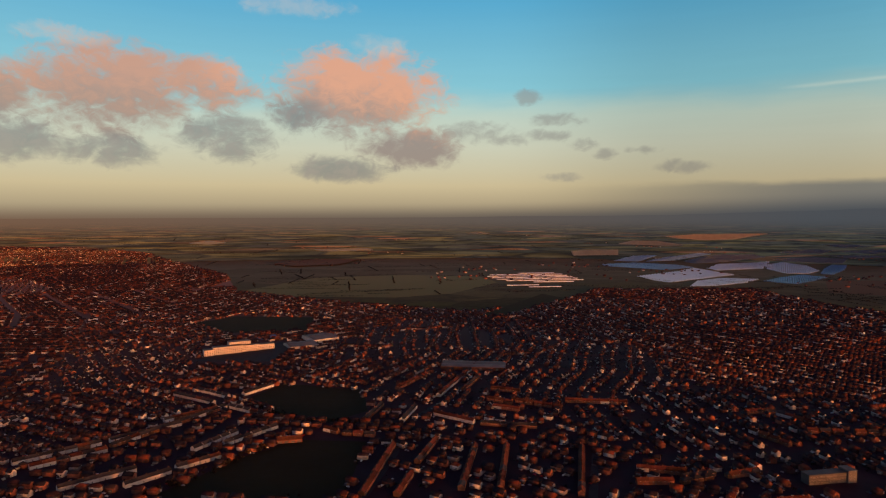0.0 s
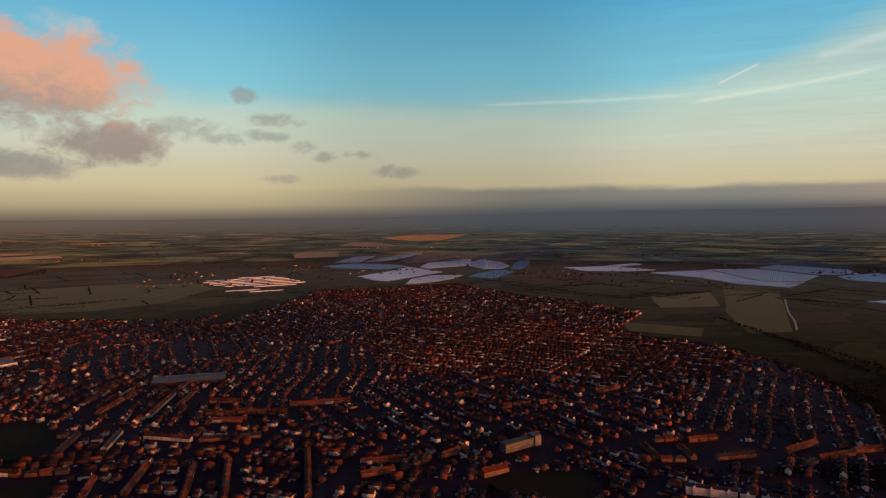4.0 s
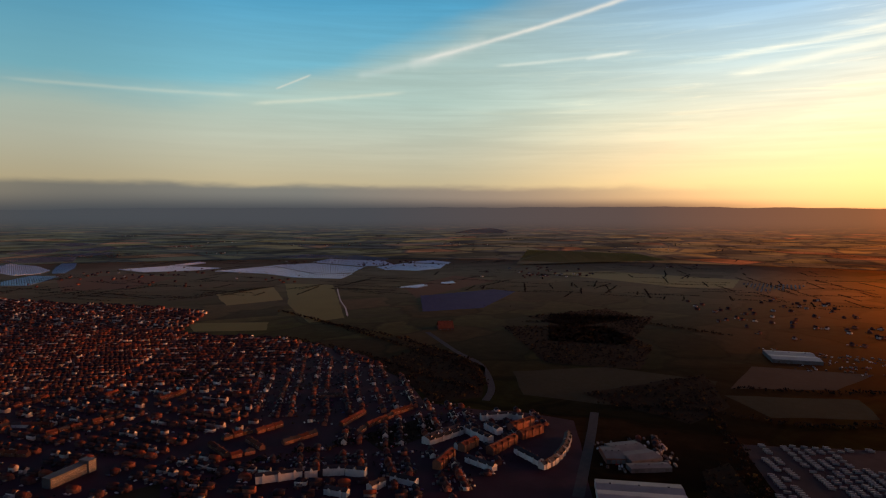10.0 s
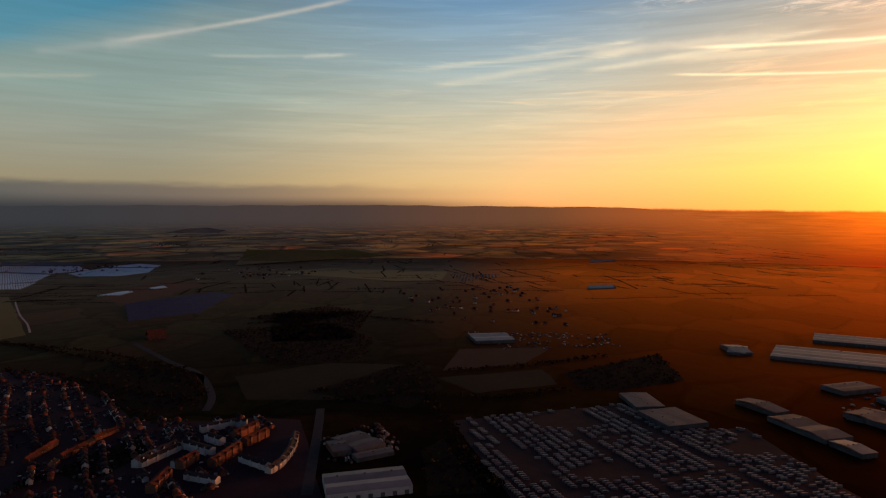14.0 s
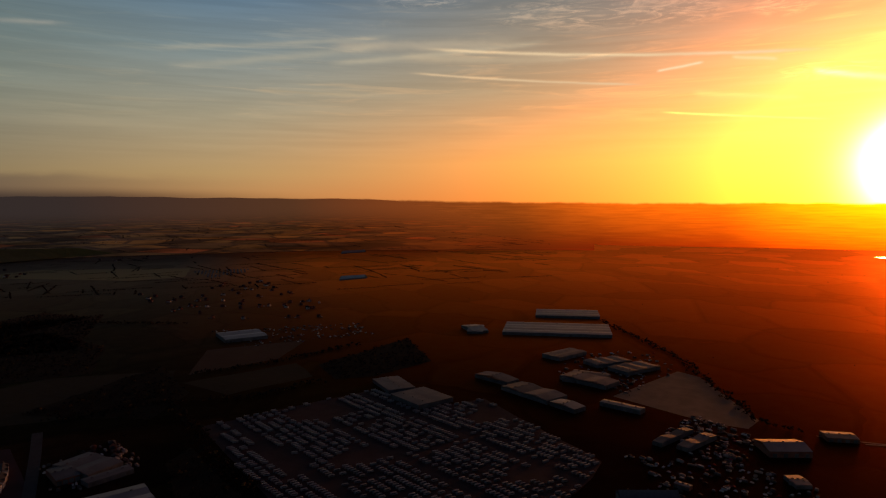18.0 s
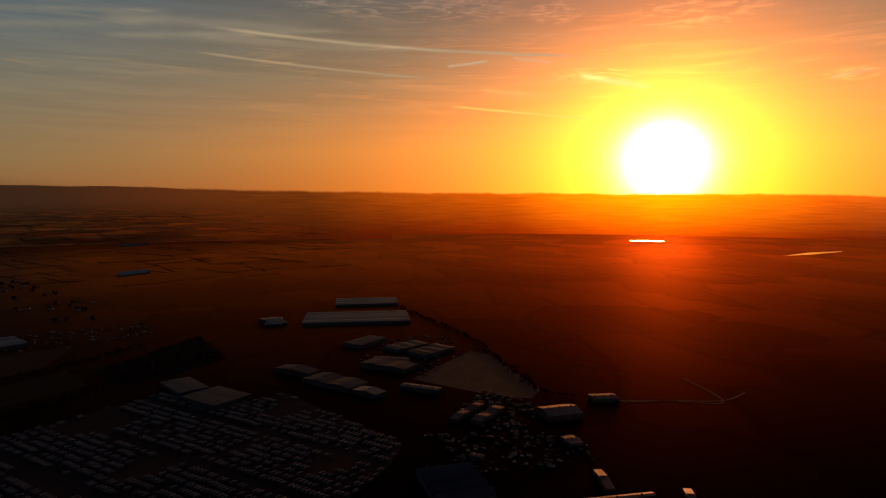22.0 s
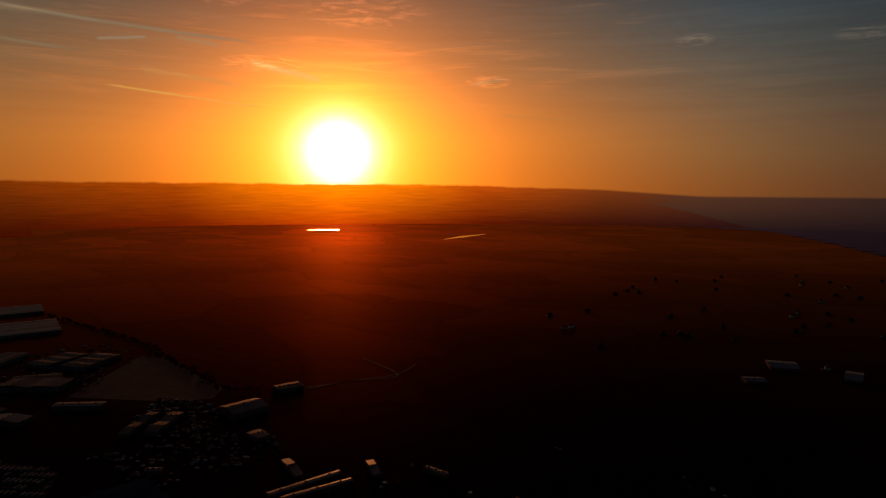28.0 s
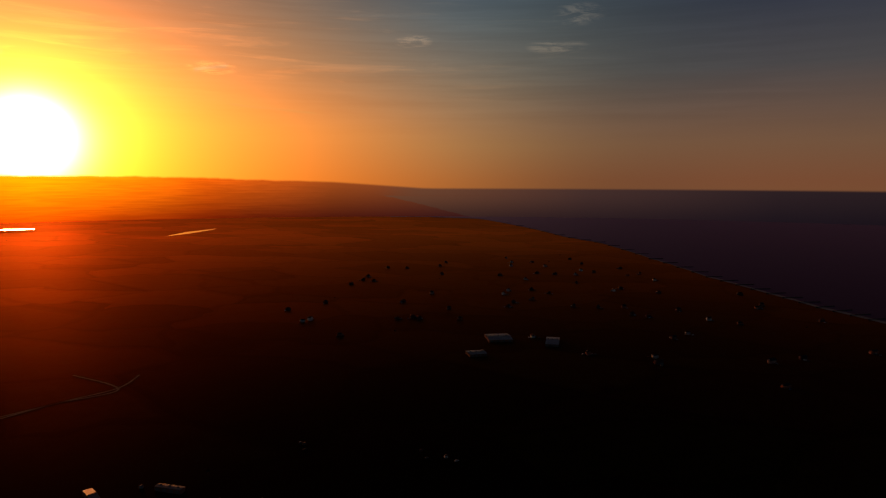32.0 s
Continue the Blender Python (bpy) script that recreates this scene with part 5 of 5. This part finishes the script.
def fill(outline, districts, x0, x1, y0, y1, density, green=0.55):
    """Streets of houses, district by district: fronts face each other over a road, gardens lie back to back."""
    seeds = np.array([d[:2] for d in districts])
    lanes = [np.array([t[:2] for t in Rows.taken] or [(1e6, 1e6)]), np.array([t[2] for t in Rows.taken] or [0.0])]
    for k, (dx, dy, turn) in enumerate(districts):
        c, s = math.cos(radians(turn)), math.sin(radians(turn))
        joined = k % 4 == 1
        step = 8.6 if joined else 15.4
        half = int(440 / step)
        for i in range(-20, 21):
            back = -1 if i % 2 == 0 else 1
            for j in range(-half, half + 1):
                if j % (16 if joined else 9) == 0:
                    continue
                u = j * step + pick.uniform(-.6, .6)
                bend = 16 * noise.noise((u * .006, i // 2 * .15, dx)) + 30 * noise.noise((u * .0022, 3, dy))
                slope = 16 * (noise.noise(((u + 4) * .006, i // 2 * .15, dx)) - noise.noise((u * .006, i // 2 * .15, dx))) / 4
                v = (i // 2) * 50 + (0 if i % 2 == 0 else 19.5) + bend + pick.gauss(0, .5)
                x, y = dx + u * c - v * s, dy + u * s + v * c
                if not (x0 < x < x1 and y0 < y < y1) or ((seeds - (x, y)) ** 2).sum(1).min() < (x - dx) ** 2 + (y - dy) ** 2 - 0.01:
                    continue
                if not inside(x, y, outline) or any(inside(x, y, o) for o in OPEN) or (((lanes[0] - (x, y)) ** 2).sum(1) < (lanes[1] + 5) ** 2).any():
                    continue
                if pick.random() < (density if math.hypot(x, y) < FLAT else density * .6):
                    long = 8.7 if joined else pick.choice((7.5, 10.5, 12.5, 12.5, 12.5))
                    spot = (x, y, turn + math.degrees(math.atan(slope)) + pick.gauss(0, 1.5), long, pick.uniform(6.2, 7.4))
                    (NEAR if math.hypot(x, y) < 790 else FARH).append(spot)
                if pick.random() < green * (.6 if joined else 1):
                    w = back * pick.uniform(9, 16)
                    TREES.append((x - w * s + pick.gauss(0, 4), y + w * c + pick.gauss(0, 4), pick.uniform(1.0, 2.4)))


fill(TOWN, DISTRICTS, -4700, 2400, 280, 6100, 0.9)


def bulk(name, verts, faces, mat):
    """One mesh of many alike pieces: verts is pieces x corners x 3, faces the corners of one piece."""
    n, k = verts.shape[:2]
    sizes = np.array([len(f) for f in faces])
    flat = np.concatenate([np.array(f) for f in faces])
    loops = (flat[None] + (np.arange(n) * k)[:, None]).ravel()
    total = np.tile(sizes, n)
    me = bpy.data.meshes.new(name)
    me.vertices.add(n * k)
    me.vertices.foreach_set("co", verts.astype(np.float32).ravel())
    me.loops.add(len(loops))
    me.loops.foreach_set("vertex_index", loops.astype(np.int32))
    me.polygons.add(len(total))
    me.polygons.foreach_set("loop_start", np.concatenate([[0], np.cumsum(total)[:-1]]).astype(np.int32))
    me.polygons.foreach_set("loop_total", total.astype(np.int32))
    me.materials.append(mat)
    me.update(calc_edges=True)
    return me


def houses(name, spots, label):
    """Many far houses: joined walls and roofs, hipped or gabled."""
    rng = np.random.default_rng(5)
    ob = thing(name, 0, 0, 0, label, "houses", kind="stuff")
    arr = np.array(spots)
    hip = rng.random(len(arr)) < 0.35
    for kind, rows in ((hip_roof, arr[hip]), (gable_roof, arr[~hip])):
        n = len(rows)
        rows = rows.copy()
        drawn = np.array([squeeze(x, y) for x, y in rows[:, :2]])
        rows[:, :2], rows[:, 3:5] = drawn[:, :2], rows[:, 3:5] * drawn[:, 2:]
        e, r = rng.uniform(4.2, 5.2, n) * drawn[:, 2], rng.uniform(6.6, 8.0, n) * drawn[:, 2]
        z = np.array([land(x, y) for x, y in rows[:, :2]])
        c, s = np.cos(np.radians(rows[:, 2])), np.sin(np.radians(rows[:, 2]))
        for make, mat, part_name in ((gable_wall if kind is gable_roof else None, FARWALL, "walls"), (kind, FARROOF, "roofs")):
            out = []
            for l, d, a, b in zip(rows[:, 3], rows[:, 4], e, r):
                v, f = make(l, d, a, b) if make else box(-l / 2, -d / 2, 0, l / 2, d / 2, a)
                out.append(v)
            v = np.array(out)
            w = np.stack([v[..., 0] * c[:, None] - v[..., 1] * s[:, None] + rows[:, 0:1], v[..., 0] * s[:, None] + v[..., 1] * c[:, None] + rows[:, 1:2], v[..., 2] + z[:, None]], -1)
            part(part_name, bulk(part_name, w, f, mat), ob)


def detached(wall, roof, l, d, hip, label, name="house", group="houses of the town"):
    ob = new(name)
    tagged(ob, label, "house", group)
    e, r = 4.5, 6.9
    if hip:
        part("wall", boxes("wall", wall, (-l / 2, -d / 2, 0, l / 2, d / 2, e)), ob)
    else:
        part("wall", mesh("wall", *gable_wall(l, d, e, r), wall), ob)
    part("roof", mesh("roof", *(hip_roof if hip else gable_roof)(l, d, e, r), roof), ob)
    part("chimney", CHIMNEY, ob).location = (l / 2 - 1.2 if not hip else 0.5, 0.6, r - .3)
    for sx in (-1, 1):
        w = part("window", WINDOW, ob)
        w.location, w.scale = (sx * l / 4, -d / 2 - .04, 3.4), (1.3, 1, 1)
    part("door", DOOR, ob).location = (0.3, -d / 2 - .06, 0)
    return ob


NEAR.sort(key=lambda s: math.hypot(s[0], s[1]))
PAIRS.sort(key=lambda s: math.hypot(s[0], s[1]))
FARH += NEAR[250:] + [(x, y, turn, 12.6, 7.0) for x, y, turn, k in PAIRS[290:]]
KINDS = [detached(BRICK, TILE, 12.5, 7, False, "red brick house under a gabled tile roof"), detached(WHITE, TILE, 12, 7, False, "white-rendered house under a gabled tile roof"), detached(BRICK, SLATE, 11, 7, False, "red brick house under a grey slate roof"), detached(BRICK, SLATE, 12.5, 7.5, True, "red brick house under a hipped slate roof"), detached(WHITE, SLATE, 10, 7.5, True, "white-rendered house under a hipped slate roof")]
rnd = random.Random(2)
for k, (x, y, turn, l, d) in enumerate(NEAR[:250]):
    m = pose(x, y, 0, 0, 0, turn + (180 if rnd.random() < .5 else 0))
    if k < len(KINDS):
        KINDS[k].matrix_basis = m
    else:
        copy_thing(KINDS[rnd.choice((0, 0, 0, 1, 2, 3, 3, 4))], m)
TWINS = [detached(w, t, 12.6, 7, h, label, "semi_detached_pair", "pairs of houses along the streets") for w, t, h, label in (
    (BRICK, TILE, False, "red brick pair of houses under a tiled roof"), (WHITE, TILE, False, "white-rendered pair of houses under a tiled roof"), (BRICK, SLATE, False, "red brick pair of houses under a slate roof"),
    (BRICK, SLATE, True, "red brick pair of houses under a hipped slate roof"), (WHITE, SLATE, False, "white-rendered pair of houses under a slate roof"))]
placed = set()
for x, y, turn, k in PAIRS[:290]:
    m = pose(x, y, 0, 0, 0, turn)
    if k in placed:
        copy_thing(TWINS[k], m)
    else:
        TWINS[k].matrix_basis = m
        placed.add(k)

# scattered villages, farms and the seaside streets
OPEN = []
SEASIDE = [(454, -1279), (245, -2082), (-359, -2446), (-634, -1737), (-769, -1200), (-645, -849), (-273, -829), (27, -972)]
fill(SEASIDE, [(x + rnd.uniform(-150, 150), y + rnd.uniform(-150, 150), rnd.uniform(0, 180)) for x in range(-900, 700, 400) for y in range(-3400, -400, 400)], -1250, 1250, -3600, -490, 0.02, 0.004)
SOUTH = [(308, -469), (299, -586), (119, -691), (-137, -799), (-115, -654), (298, -453)]
fill(SOUTH, [(x, y, rnd.uniform(0, 180)) for x in range(-420, 560, 280) for y in range(-840, -350, 210)], -700, 560, -980, -350, 0.1, 0.01)
HAMLET = [(2337, 297), (2610, -99), (1894, -263), (1652, -216), (1649, 21), (1976, 216)]
fill(HAMLET, [(x, y, rnd.uniform(0, 180)) for x in range(1260, 2800, 420) for y in range(-700, 420, 350)], 840, 3360, -1120, 700, 0.06, 0.02)
WORKS = [(815, 201), (876, 134), (751, 95), (709, 174)]
fill(WORKS, [(780, 180, 20)], 420, 1260, -140, 560, 0.4)
small = random.Random(12)
cars, sheds = [], []
for x, y, turn, l, d in NEAR + FARH:
    m = pose(x, y, land(x, y), 0, 0, turn)
    if math.hypot(x, y) > 2600:
        continue
    side = small.choice((-1, 1))
    for p in (.6, .35):
        if small.random() < p:
            cars.append(m @ pose(small.uniform(-6, 6), side * (d / 2 + small.uniform(3, 5)), 0, 0, 0, small.choice((0, 0, 90)) + small.uniform(-5, 5)))
    if small.random() < .7:
        sheds.append(m @ pose(small.uniform(-l / 3, l / 3), -side * (d / 2 + 1.7), 0) @ Matrix.Diagonal((small.uniform(.7, 1.6), 1, small.uniform(.8, 1.1), 1)))
    if small.random() < .4:
        sheds.append(m @ pose(small.uniform(-l / 2, l / 2), -side * (d / 2 + small.uniform(6, 8)), 0, 0, 0, small.uniform(-8, 8)) @ Matrix.Diagonal((.6, .8, .7, 1)))


def scatter(name, places, v, f, mat, label, category):
    """One mesh of many alike small pieces at given places."""
    base = np.array([(*p, 1.0) for p in v])
    spots = np.array([[tuple(row) for row in q] for q in places])
    w = np.einsum("nij,kj->nki", spots, base)[..., :3]
    tagged(new(name, bulk(name, w, f, mat)), label, category, kind="stuff")


car_side = [(-2.1, .25), (-2.1, .85), (-1.5, .95), (-.9, 1.45), (.7, 1.45), (1.3, .95), (2.1, .8), (2.1, .25)]
cv = [(x, -.85, z) for x, z in car_side] + [(x, .85, z) for x, z in car_side]
cf = [tuple(range(8)), tuple(range(15, 7, -1))] + [(i, 8 + i, 8 + (i + 1) % 8, (i + 1) % 8) for i in range(8)]
scatter("parked_cars", cars, cv, cf, CARPAINT, "hundreds of small parked cars along the streets", "cars")
scatter("house_extensions", sheds, *join([box(-1.9, -1.7, 0, 1.9, 1.7, 2.5), box(-2.0, -1.8, 2.5, 2.0, 1.8, 2.7)]), OUTSHED, "low flat-roofed extensions, garages and sheds behind houses", "extensions")
# goods, lorries and stacks in the works' yards
goods, lorries = [], []
for area, n in (([(611, -494), (672, -507), (698, -593), (598, -597), (537, -512), (570, -477)], 90), ([(971, -517), (1085, -641), (1043, -771), (899, -725), (808, -547)], 70), ([(615, -417), (549, -524), (484, -556), (440, -521), (484, -392)], 60), ([(781, 206), (849, 142), (759, 93), (701, 149)], 70), ([(1560, 60), (1552, -292), (1395, -297), (1345, -30)], 70)):
    xs, ys = [p[0] for p in area], [p[1] for p in area]
    for _ in range(n * 4):
        x, y = small.uniform(min(xs), max(xs)), small.uniform(min(ys), max(ys))
        if inside(x, y, area) and Rows.free(x, y, 1):
            if small.random() < .45:
                lorries.append(pose(x, y, 0, 0, 0, row_turn + small.choice((0, 90)) + small.uniform(-8, 8)))
            else:
                goods.append(pose(x, y, 0, 0, 0, row_turn + small.uniform(-8, 8)) @ Matrix.Diagonal((small.uniform(.5, 2.2), small.uniform(.5, 1), small.uniform(.4, 1), 1)))
scatter("parked_vehicles", lorries, cv, cf, CARPAINT, "cars and vans parked about the works yards", "cars")
scatter("stored_goods", goods, *join([box(-1.9, -1.7, 0, 1.9, 1.7, 2.5), box(-1.5, -1.5, 2.5, 1.4, 1.5, 3.1)]), OUTSHED, "stacks of goods and containers in the works yards", "stacks")
# far villages and farms among the fields
for _ in range(46):
    a, r = radians(rnd.uniform(-16, 84)), HEIGHT / math.tan(radians(rnd.uniform(1.5, 5.5)))
    cx, cy = r * math.sin(a), r * math.cos(a)
    if not inside(cx, cy, TOWN):
        for _ in range(rnd.randint(5, 26)):
            FARH.append((cx + rnd.gauss(0, 110), cy + rnd.gauss(0, 110), rnd.uniform(0, 180), rnd.choice((9, 11, 14)), rnd.uniform(7, 9)))
houses("far_houses", FARH, "thousands of small brick and white houses with tiled roofs")
holiday = [(3103, 176), (3388, 44), (3302, -86), (2964, -65), (2762, 84)]
far_vans = []
for i in range(60):
    for j in range(60):
        x, y = 1800 + i * 22 + rnd.uniform(-2, 2), -160 + j * 15
        if inside(x, y, holiday) and rnd.random() < .6:
            far_vans.append((x, y, 20 + rnd.uniform(-8, 8), 10.0, 4.0))
if far_vans:
    walls = join([([tuple(pose(x, y, 0, 0, 0, t) @ Vector(p)) for p in box(-5, -2, 0, 5, 2, 3.1)[0]], box(0, 0, 0, 1, 1, 1)[1]) for x, y, t, l, d in far_vans])
    tagged(new("holiday_caravans", mesh("holiday_caravans", *walls, CARAVAN)), "distant rows of white holiday caravans in a field", "caravans", kind="stuff")


# ---- trees ----
def clump_crowns(name, spots, mat, label, clumps=6):
    """Crowns of far trees: each a heap of ragged leaf clumps over a short trunk."""
    rng = np.random.default_rng(8)
    base = bmesh.new()
    bmesh.ops.create_icosphere(base, subdivisions=1, radius=1.0)
    bv = np.array([v.co[:] for v in base.verts])
    bf = np.array([[v.index for v in f.verts] for f in base.faces])
    base.free()
    n = len(spots)
    pts = np.array([(a, b, land(a, b), r * k) for (a, b, k), r in ((squeeze(x, y), r) for x, y, r in spots)])
    off = rng.normal(0, 0.5, (n, clumps, 3)) * np.array([1, 1, 0.6])
    size = rng.uniform(0.24, 0.5, (n, clumps, 1, 1))
    jit = rng.uniform(0.62, 1.28, (n, clumps, len(bv), 1))
    v = bv[None, None] * size * jit + off[:, :, None, :]
    v[..., 2] = np.maximum(v[..., 2] * 0.95 + 0.95, 0.15)
    v = v * pts[:, None, None, 3:4] + pts[:, None, None, :3]
    count = n * clumps
    f = (bf[None] + (np.arange(count) * len(bv))[:, None, None]).reshape(-1, 3)
    v = v.reshape(-1, 3)
    me = bpy.data.meshes.new(name)
    me.vertices.add(len(v))
    me.vertices.foreach_set("co", v.astype(np.float32).ravel())
    me.loops.add(len(f) * 3)
    me.loops.foreach_set("vertex_index", f.astype(np.int32).ravel())
    me.polygons.add(len(f))
    me.polygons.foreach_set("loop_start", np.arange(0, len(f) * 3, 3, dtype=np.int32))
    me.polygons.foreach_set("loop_total", np.full(len(f), 3, dtype=np.int32))
    me.materials.append(mat)
    me.update(calc_edges=True)
    return tagged(new(name, me), label, "trees", kind="stuff")


def tree_line(points, gap, low, high, spread=3.0):
    for (x0, y0), (x1, y1) in zip(points, points[1:]):
        n = int(math.hypot(x1 - x0, y1 - y0) / gap) + 1
        for k in range(n):
            f = (k + rnd.random()) / n
            yield x0 + (x1 - x0) * f + rnd.gauss(0, spread), y0 + (y1 - y0) * f + rnd.gauss(0, spread), rnd.uniform(low, high)


def wood(outline, gap, low, high):
    xs, ys = [p[0] for p in outline], [p[1] for p in outline]
    for _ in range(int((max(xs) - min(xs)) * (max(ys) - min(ys)) / gap ** 2)):
        x, y = rnd.uniform(min(xs), max(xs)), rnd.uniform(min(ys), max(ys))
        if inside(x, y, outline):
            yield x, y, rnd.uniform(low, high)


for line in ([(-297, 637), (-274, 672), (-239, 732), (-195, 797)], [(411, 523), (505, 542), (565, 508), (661, 459)], [(319, 558), (299, 569)], [(1347, 1073), (1257, 784), (1134, 551), (964, 432)], [(1135, 1025), (1066, 744), (987, 569), (936, 435)], [(-108, 870), (-171, 854), (-235, 896), (-294, 960)], [(1445, 1312), (1311, 985), (1179, 710), (1072, 514)], [(1624, 616), (1775, 355), (1676, 109)], [(957, 236), (997, 108), (983, -23), (1042, -138)], [(1153, 74), (1205, -89), (1305, -247)], [(984, 89), (890, 57), (698, 7), (645, -22)], [(1375, -860), (993, -787), (648, -646), (601, -667)]):
    TREES += list(tree_line(line, 3.5, 1.6, 3.8, 5.0))
WOODS = ([(1530, 641), (1664, 409), (1450, 250), (1216, 232), (1184, 404)], [(998, 283), (1236, 123), (1038, 66), (921, 108)], [(1151, -143), (1326, -356), (1113, -344), (1041, -223), (1045, -156)], [(1006, 702), (1203, 672), (1092, 491), (903, 412), (846, 470), (933, 567)], [(1807, 611), (1890, 326), (1445, 303), (1399, 472)], [(666, 475), (778, 438), (725, 391), (633, 418)], [(729, 1027), (863, 927), (866, 781), (694, 925)], [(587, 1392), (727, 1332), (660, 1227), (530, 1228)], [(754, 75), (798, 51), (640, -5), (629, 56)], [(1718, 652), (1988, 489), (1864, 355), (1604, 485)])
for outline in WOODS:
    TREES += list(wood(outline, 10.0, 1.4, 3.0))
    sheet("woodland_floor", outline, 0.3, SCRUB, "dark scrub and leaf litter under the trees", "ground", cut=25)
# hedgerows between far fields
for _ in range(850):
    a = radians(rnd.uniform(-36, 118))
    r = HEIGHT / math.tan(radians(rnd.uniform(1.6, 7.0)))
    x, y = r * math.sin(a), r * math.cos(a)
    if inside(x, y, TOWN) or inside(x, y, SOLAR):
        continue
    t = math.radians(rnd.choice((12, 100)) + rnd.uniform(-14, 14))
    l = rnd.uniform(80, 340) * max(1, r / 4000)
    TREES += list(tree_line([(x, y), (x + l * math.cos(t), y + l * math.sin(t))], 5 * max(1, r / 3000), 1.3, 2.6 * max(1, r / 3500), 1.5))
for _ in range(220):
    a, r = radians(rnd.uniform(60, 150)), rnd.uniform(590, 3600)
    x, y = r * math.sin(a), r * math.cos(a)
    if noise.noise((x * 0.004, y * 0.004, 7)) > 0.05 and not inside(x, y, PARK) and Rows.free(x, y, 4) and (y > -1260 or x > -350):
        TREES.append((x, y, rnd.uniform(0.8, 1.7)))
spots_taken, rooms = np.array([t[:2] for t in Rows.taken]), np.array([t[2] for t in Rows.taken])
TREES = [q for q in TREES if not (((spots_taken - q[:2]) ** 2).sum(1) < (rooms + 2) ** 2).any()]


def near_tree(seed, mat):
    """A tree: tapered trunk with limbs, and a crown of many small leaf sprays with gaps."""
    rn = random.Random(seed)
    ob = new("tree")
    tagged(ob, "round-crowned tree in dark late-autumn leaf", "tree", "trees near the houses")
    bm = bmesh.new()

    def limb(a, b, ra, rb):
        d = (b - a).normalized()
        s = d.orthogonal().normalized()
        q = d.cross(s)
        rings = []
        for p, r in ((a, ra), ((a + b) / 2 + Vector((rn.uniform(-.2, .2), rn.uniform(-.2, .2), 0)), (ra + rb) / 2), (b, rb)):
            rings.append([bm.verts.new(p + (s * math.cos(t) + q * math.sin(t)) * r) for t in [math.tau * k / 6 for k in range(6)]])
        for u, w in zip(rings, rings[1:]):
            for k in range(6):
                bm.faces.new((u[k], u[(k + 1) % 6], w[(k + 1) % 6], w[k]))

    limb(Vector((0, 0, 0)), Vector((0.1, 0, 3.6)), .38, .2)
    tips = []
    for k in range(6):
        t = math.tau * k / 6 + rn.uniform(-.3, .3)
        e = Vector((math.cos(t) * rn.uniform(1.6, 3), math.sin(t) * rn.uniform(1.6, 3), rn.uniform(5, 8)))
        limb(Vector((0.1, 0, rn.uniform(2.4, 3.5))), e, .16, .05)
        tips.append(e)
    me = bpy.data.meshes.new("trunk")
    bm.to_mesh(me)
    bm.free()
    me.materials.append(BARK)
    part("trunk", me, ob)
    tips += [Vector((0, 0, 8.6)), Vector((.6, .4, 7.2)), Vector((-.7, -.3, 6.4))]
    verts, faces = [], []
    for k in range(420):
        c = rn.choice(tips) + Vector((rn.gauss(0, .95), rn.gauss(0, .95), rn.gauss(0, .8)))
        n = Vector((rn.gauss(0, 1), rn.gauss(0, 1), rn.gauss(0, 1))).normalized()
        s = n.orthogonal().normalized() * rn.uniform(.3, .6)
        q = n.cross(s) * rn.uniform(.5, .9)
        i = len(verts)
        verts += [tuple(c + s), tuple(c + q), tuple(c - s), tuple(c - q), tuple(c + n * .2)]
        faces += [(i, i + 1, i + 4), (i + 1, i + 2, i + 4), (i + 2, i + 3, i + 4), (i + 3, i, i + 4)]
    part("crown", mesh("crown", verts, faces, mat), ob)
    return ob


TREES.sort(key=lambda q: math.hypot(q[0], q[1]))
oaks = [near_tree(k, AUTUMN if k == 3 else LEAF) for k in range(4)]
for k, (x, y, r) in enumerate(TREES[:280]):
    m = pose(x, y, 0, 0, 0, rnd.uniform(0, 360)) @ Matrix.Scale(r / 4.6, 4)
    if k < 4:
        oaks[k].matrix_basis = m
    else:
        o = oaks[rnd.choice((0, 1, 2, 0, 1, 2, 0, 1, 2, 3))]
        t = copy_thing(o, m)
        t.matrix_basis = m
rest = TREES[280:]
clump_crowns("far_trees", [q for i, q in enumerate(rest) if i % 14], LEAF, "dark tree crowns between houses and along hedges")
clump_crowns("autumn_trees", [q for i, q in enumerate(rest) if i % 14 == 0], AUTUMN, "rust-brown autumn tree crowns between houses")

# ---- seaside ----
for k in range(26):
    az = 183.0 + k * 1.15
    r = coast_radius(az)
    r2 = coast_radius(az + 0.4)
    a = radians(az)
    x, y = r * math.sin(a), r * math.cos(a)
    x2, y2 = r2 * math.sin(a + radians(.4)), r2 * math.cos(a + radians(.4))
    out = math.degrees(math.atan2(y2 - y, x2 - x)) - 90
    ob = thing("groyne", x, y, out, "dark timber groyne running out over the beach", "groyne", "groynes along the beach")
    if (ob.matrix_basis @ Vector((40, 0, 0))).length < Vector((x, y, 0)).length:
        ob.matrix_basis = pose(x, y, 0, 0, 0, out + 180)
    part("planking", boxes("planking", TIMBER, (-12, -.25, 0, 42, .25, 2.6)), ob)
    for j in range(5):
        part("post", boxes("post", TIMBER, (-10 + 12 * j, -.45, 0, -9.3 + 12 * j, .45, 3.3)), ob)
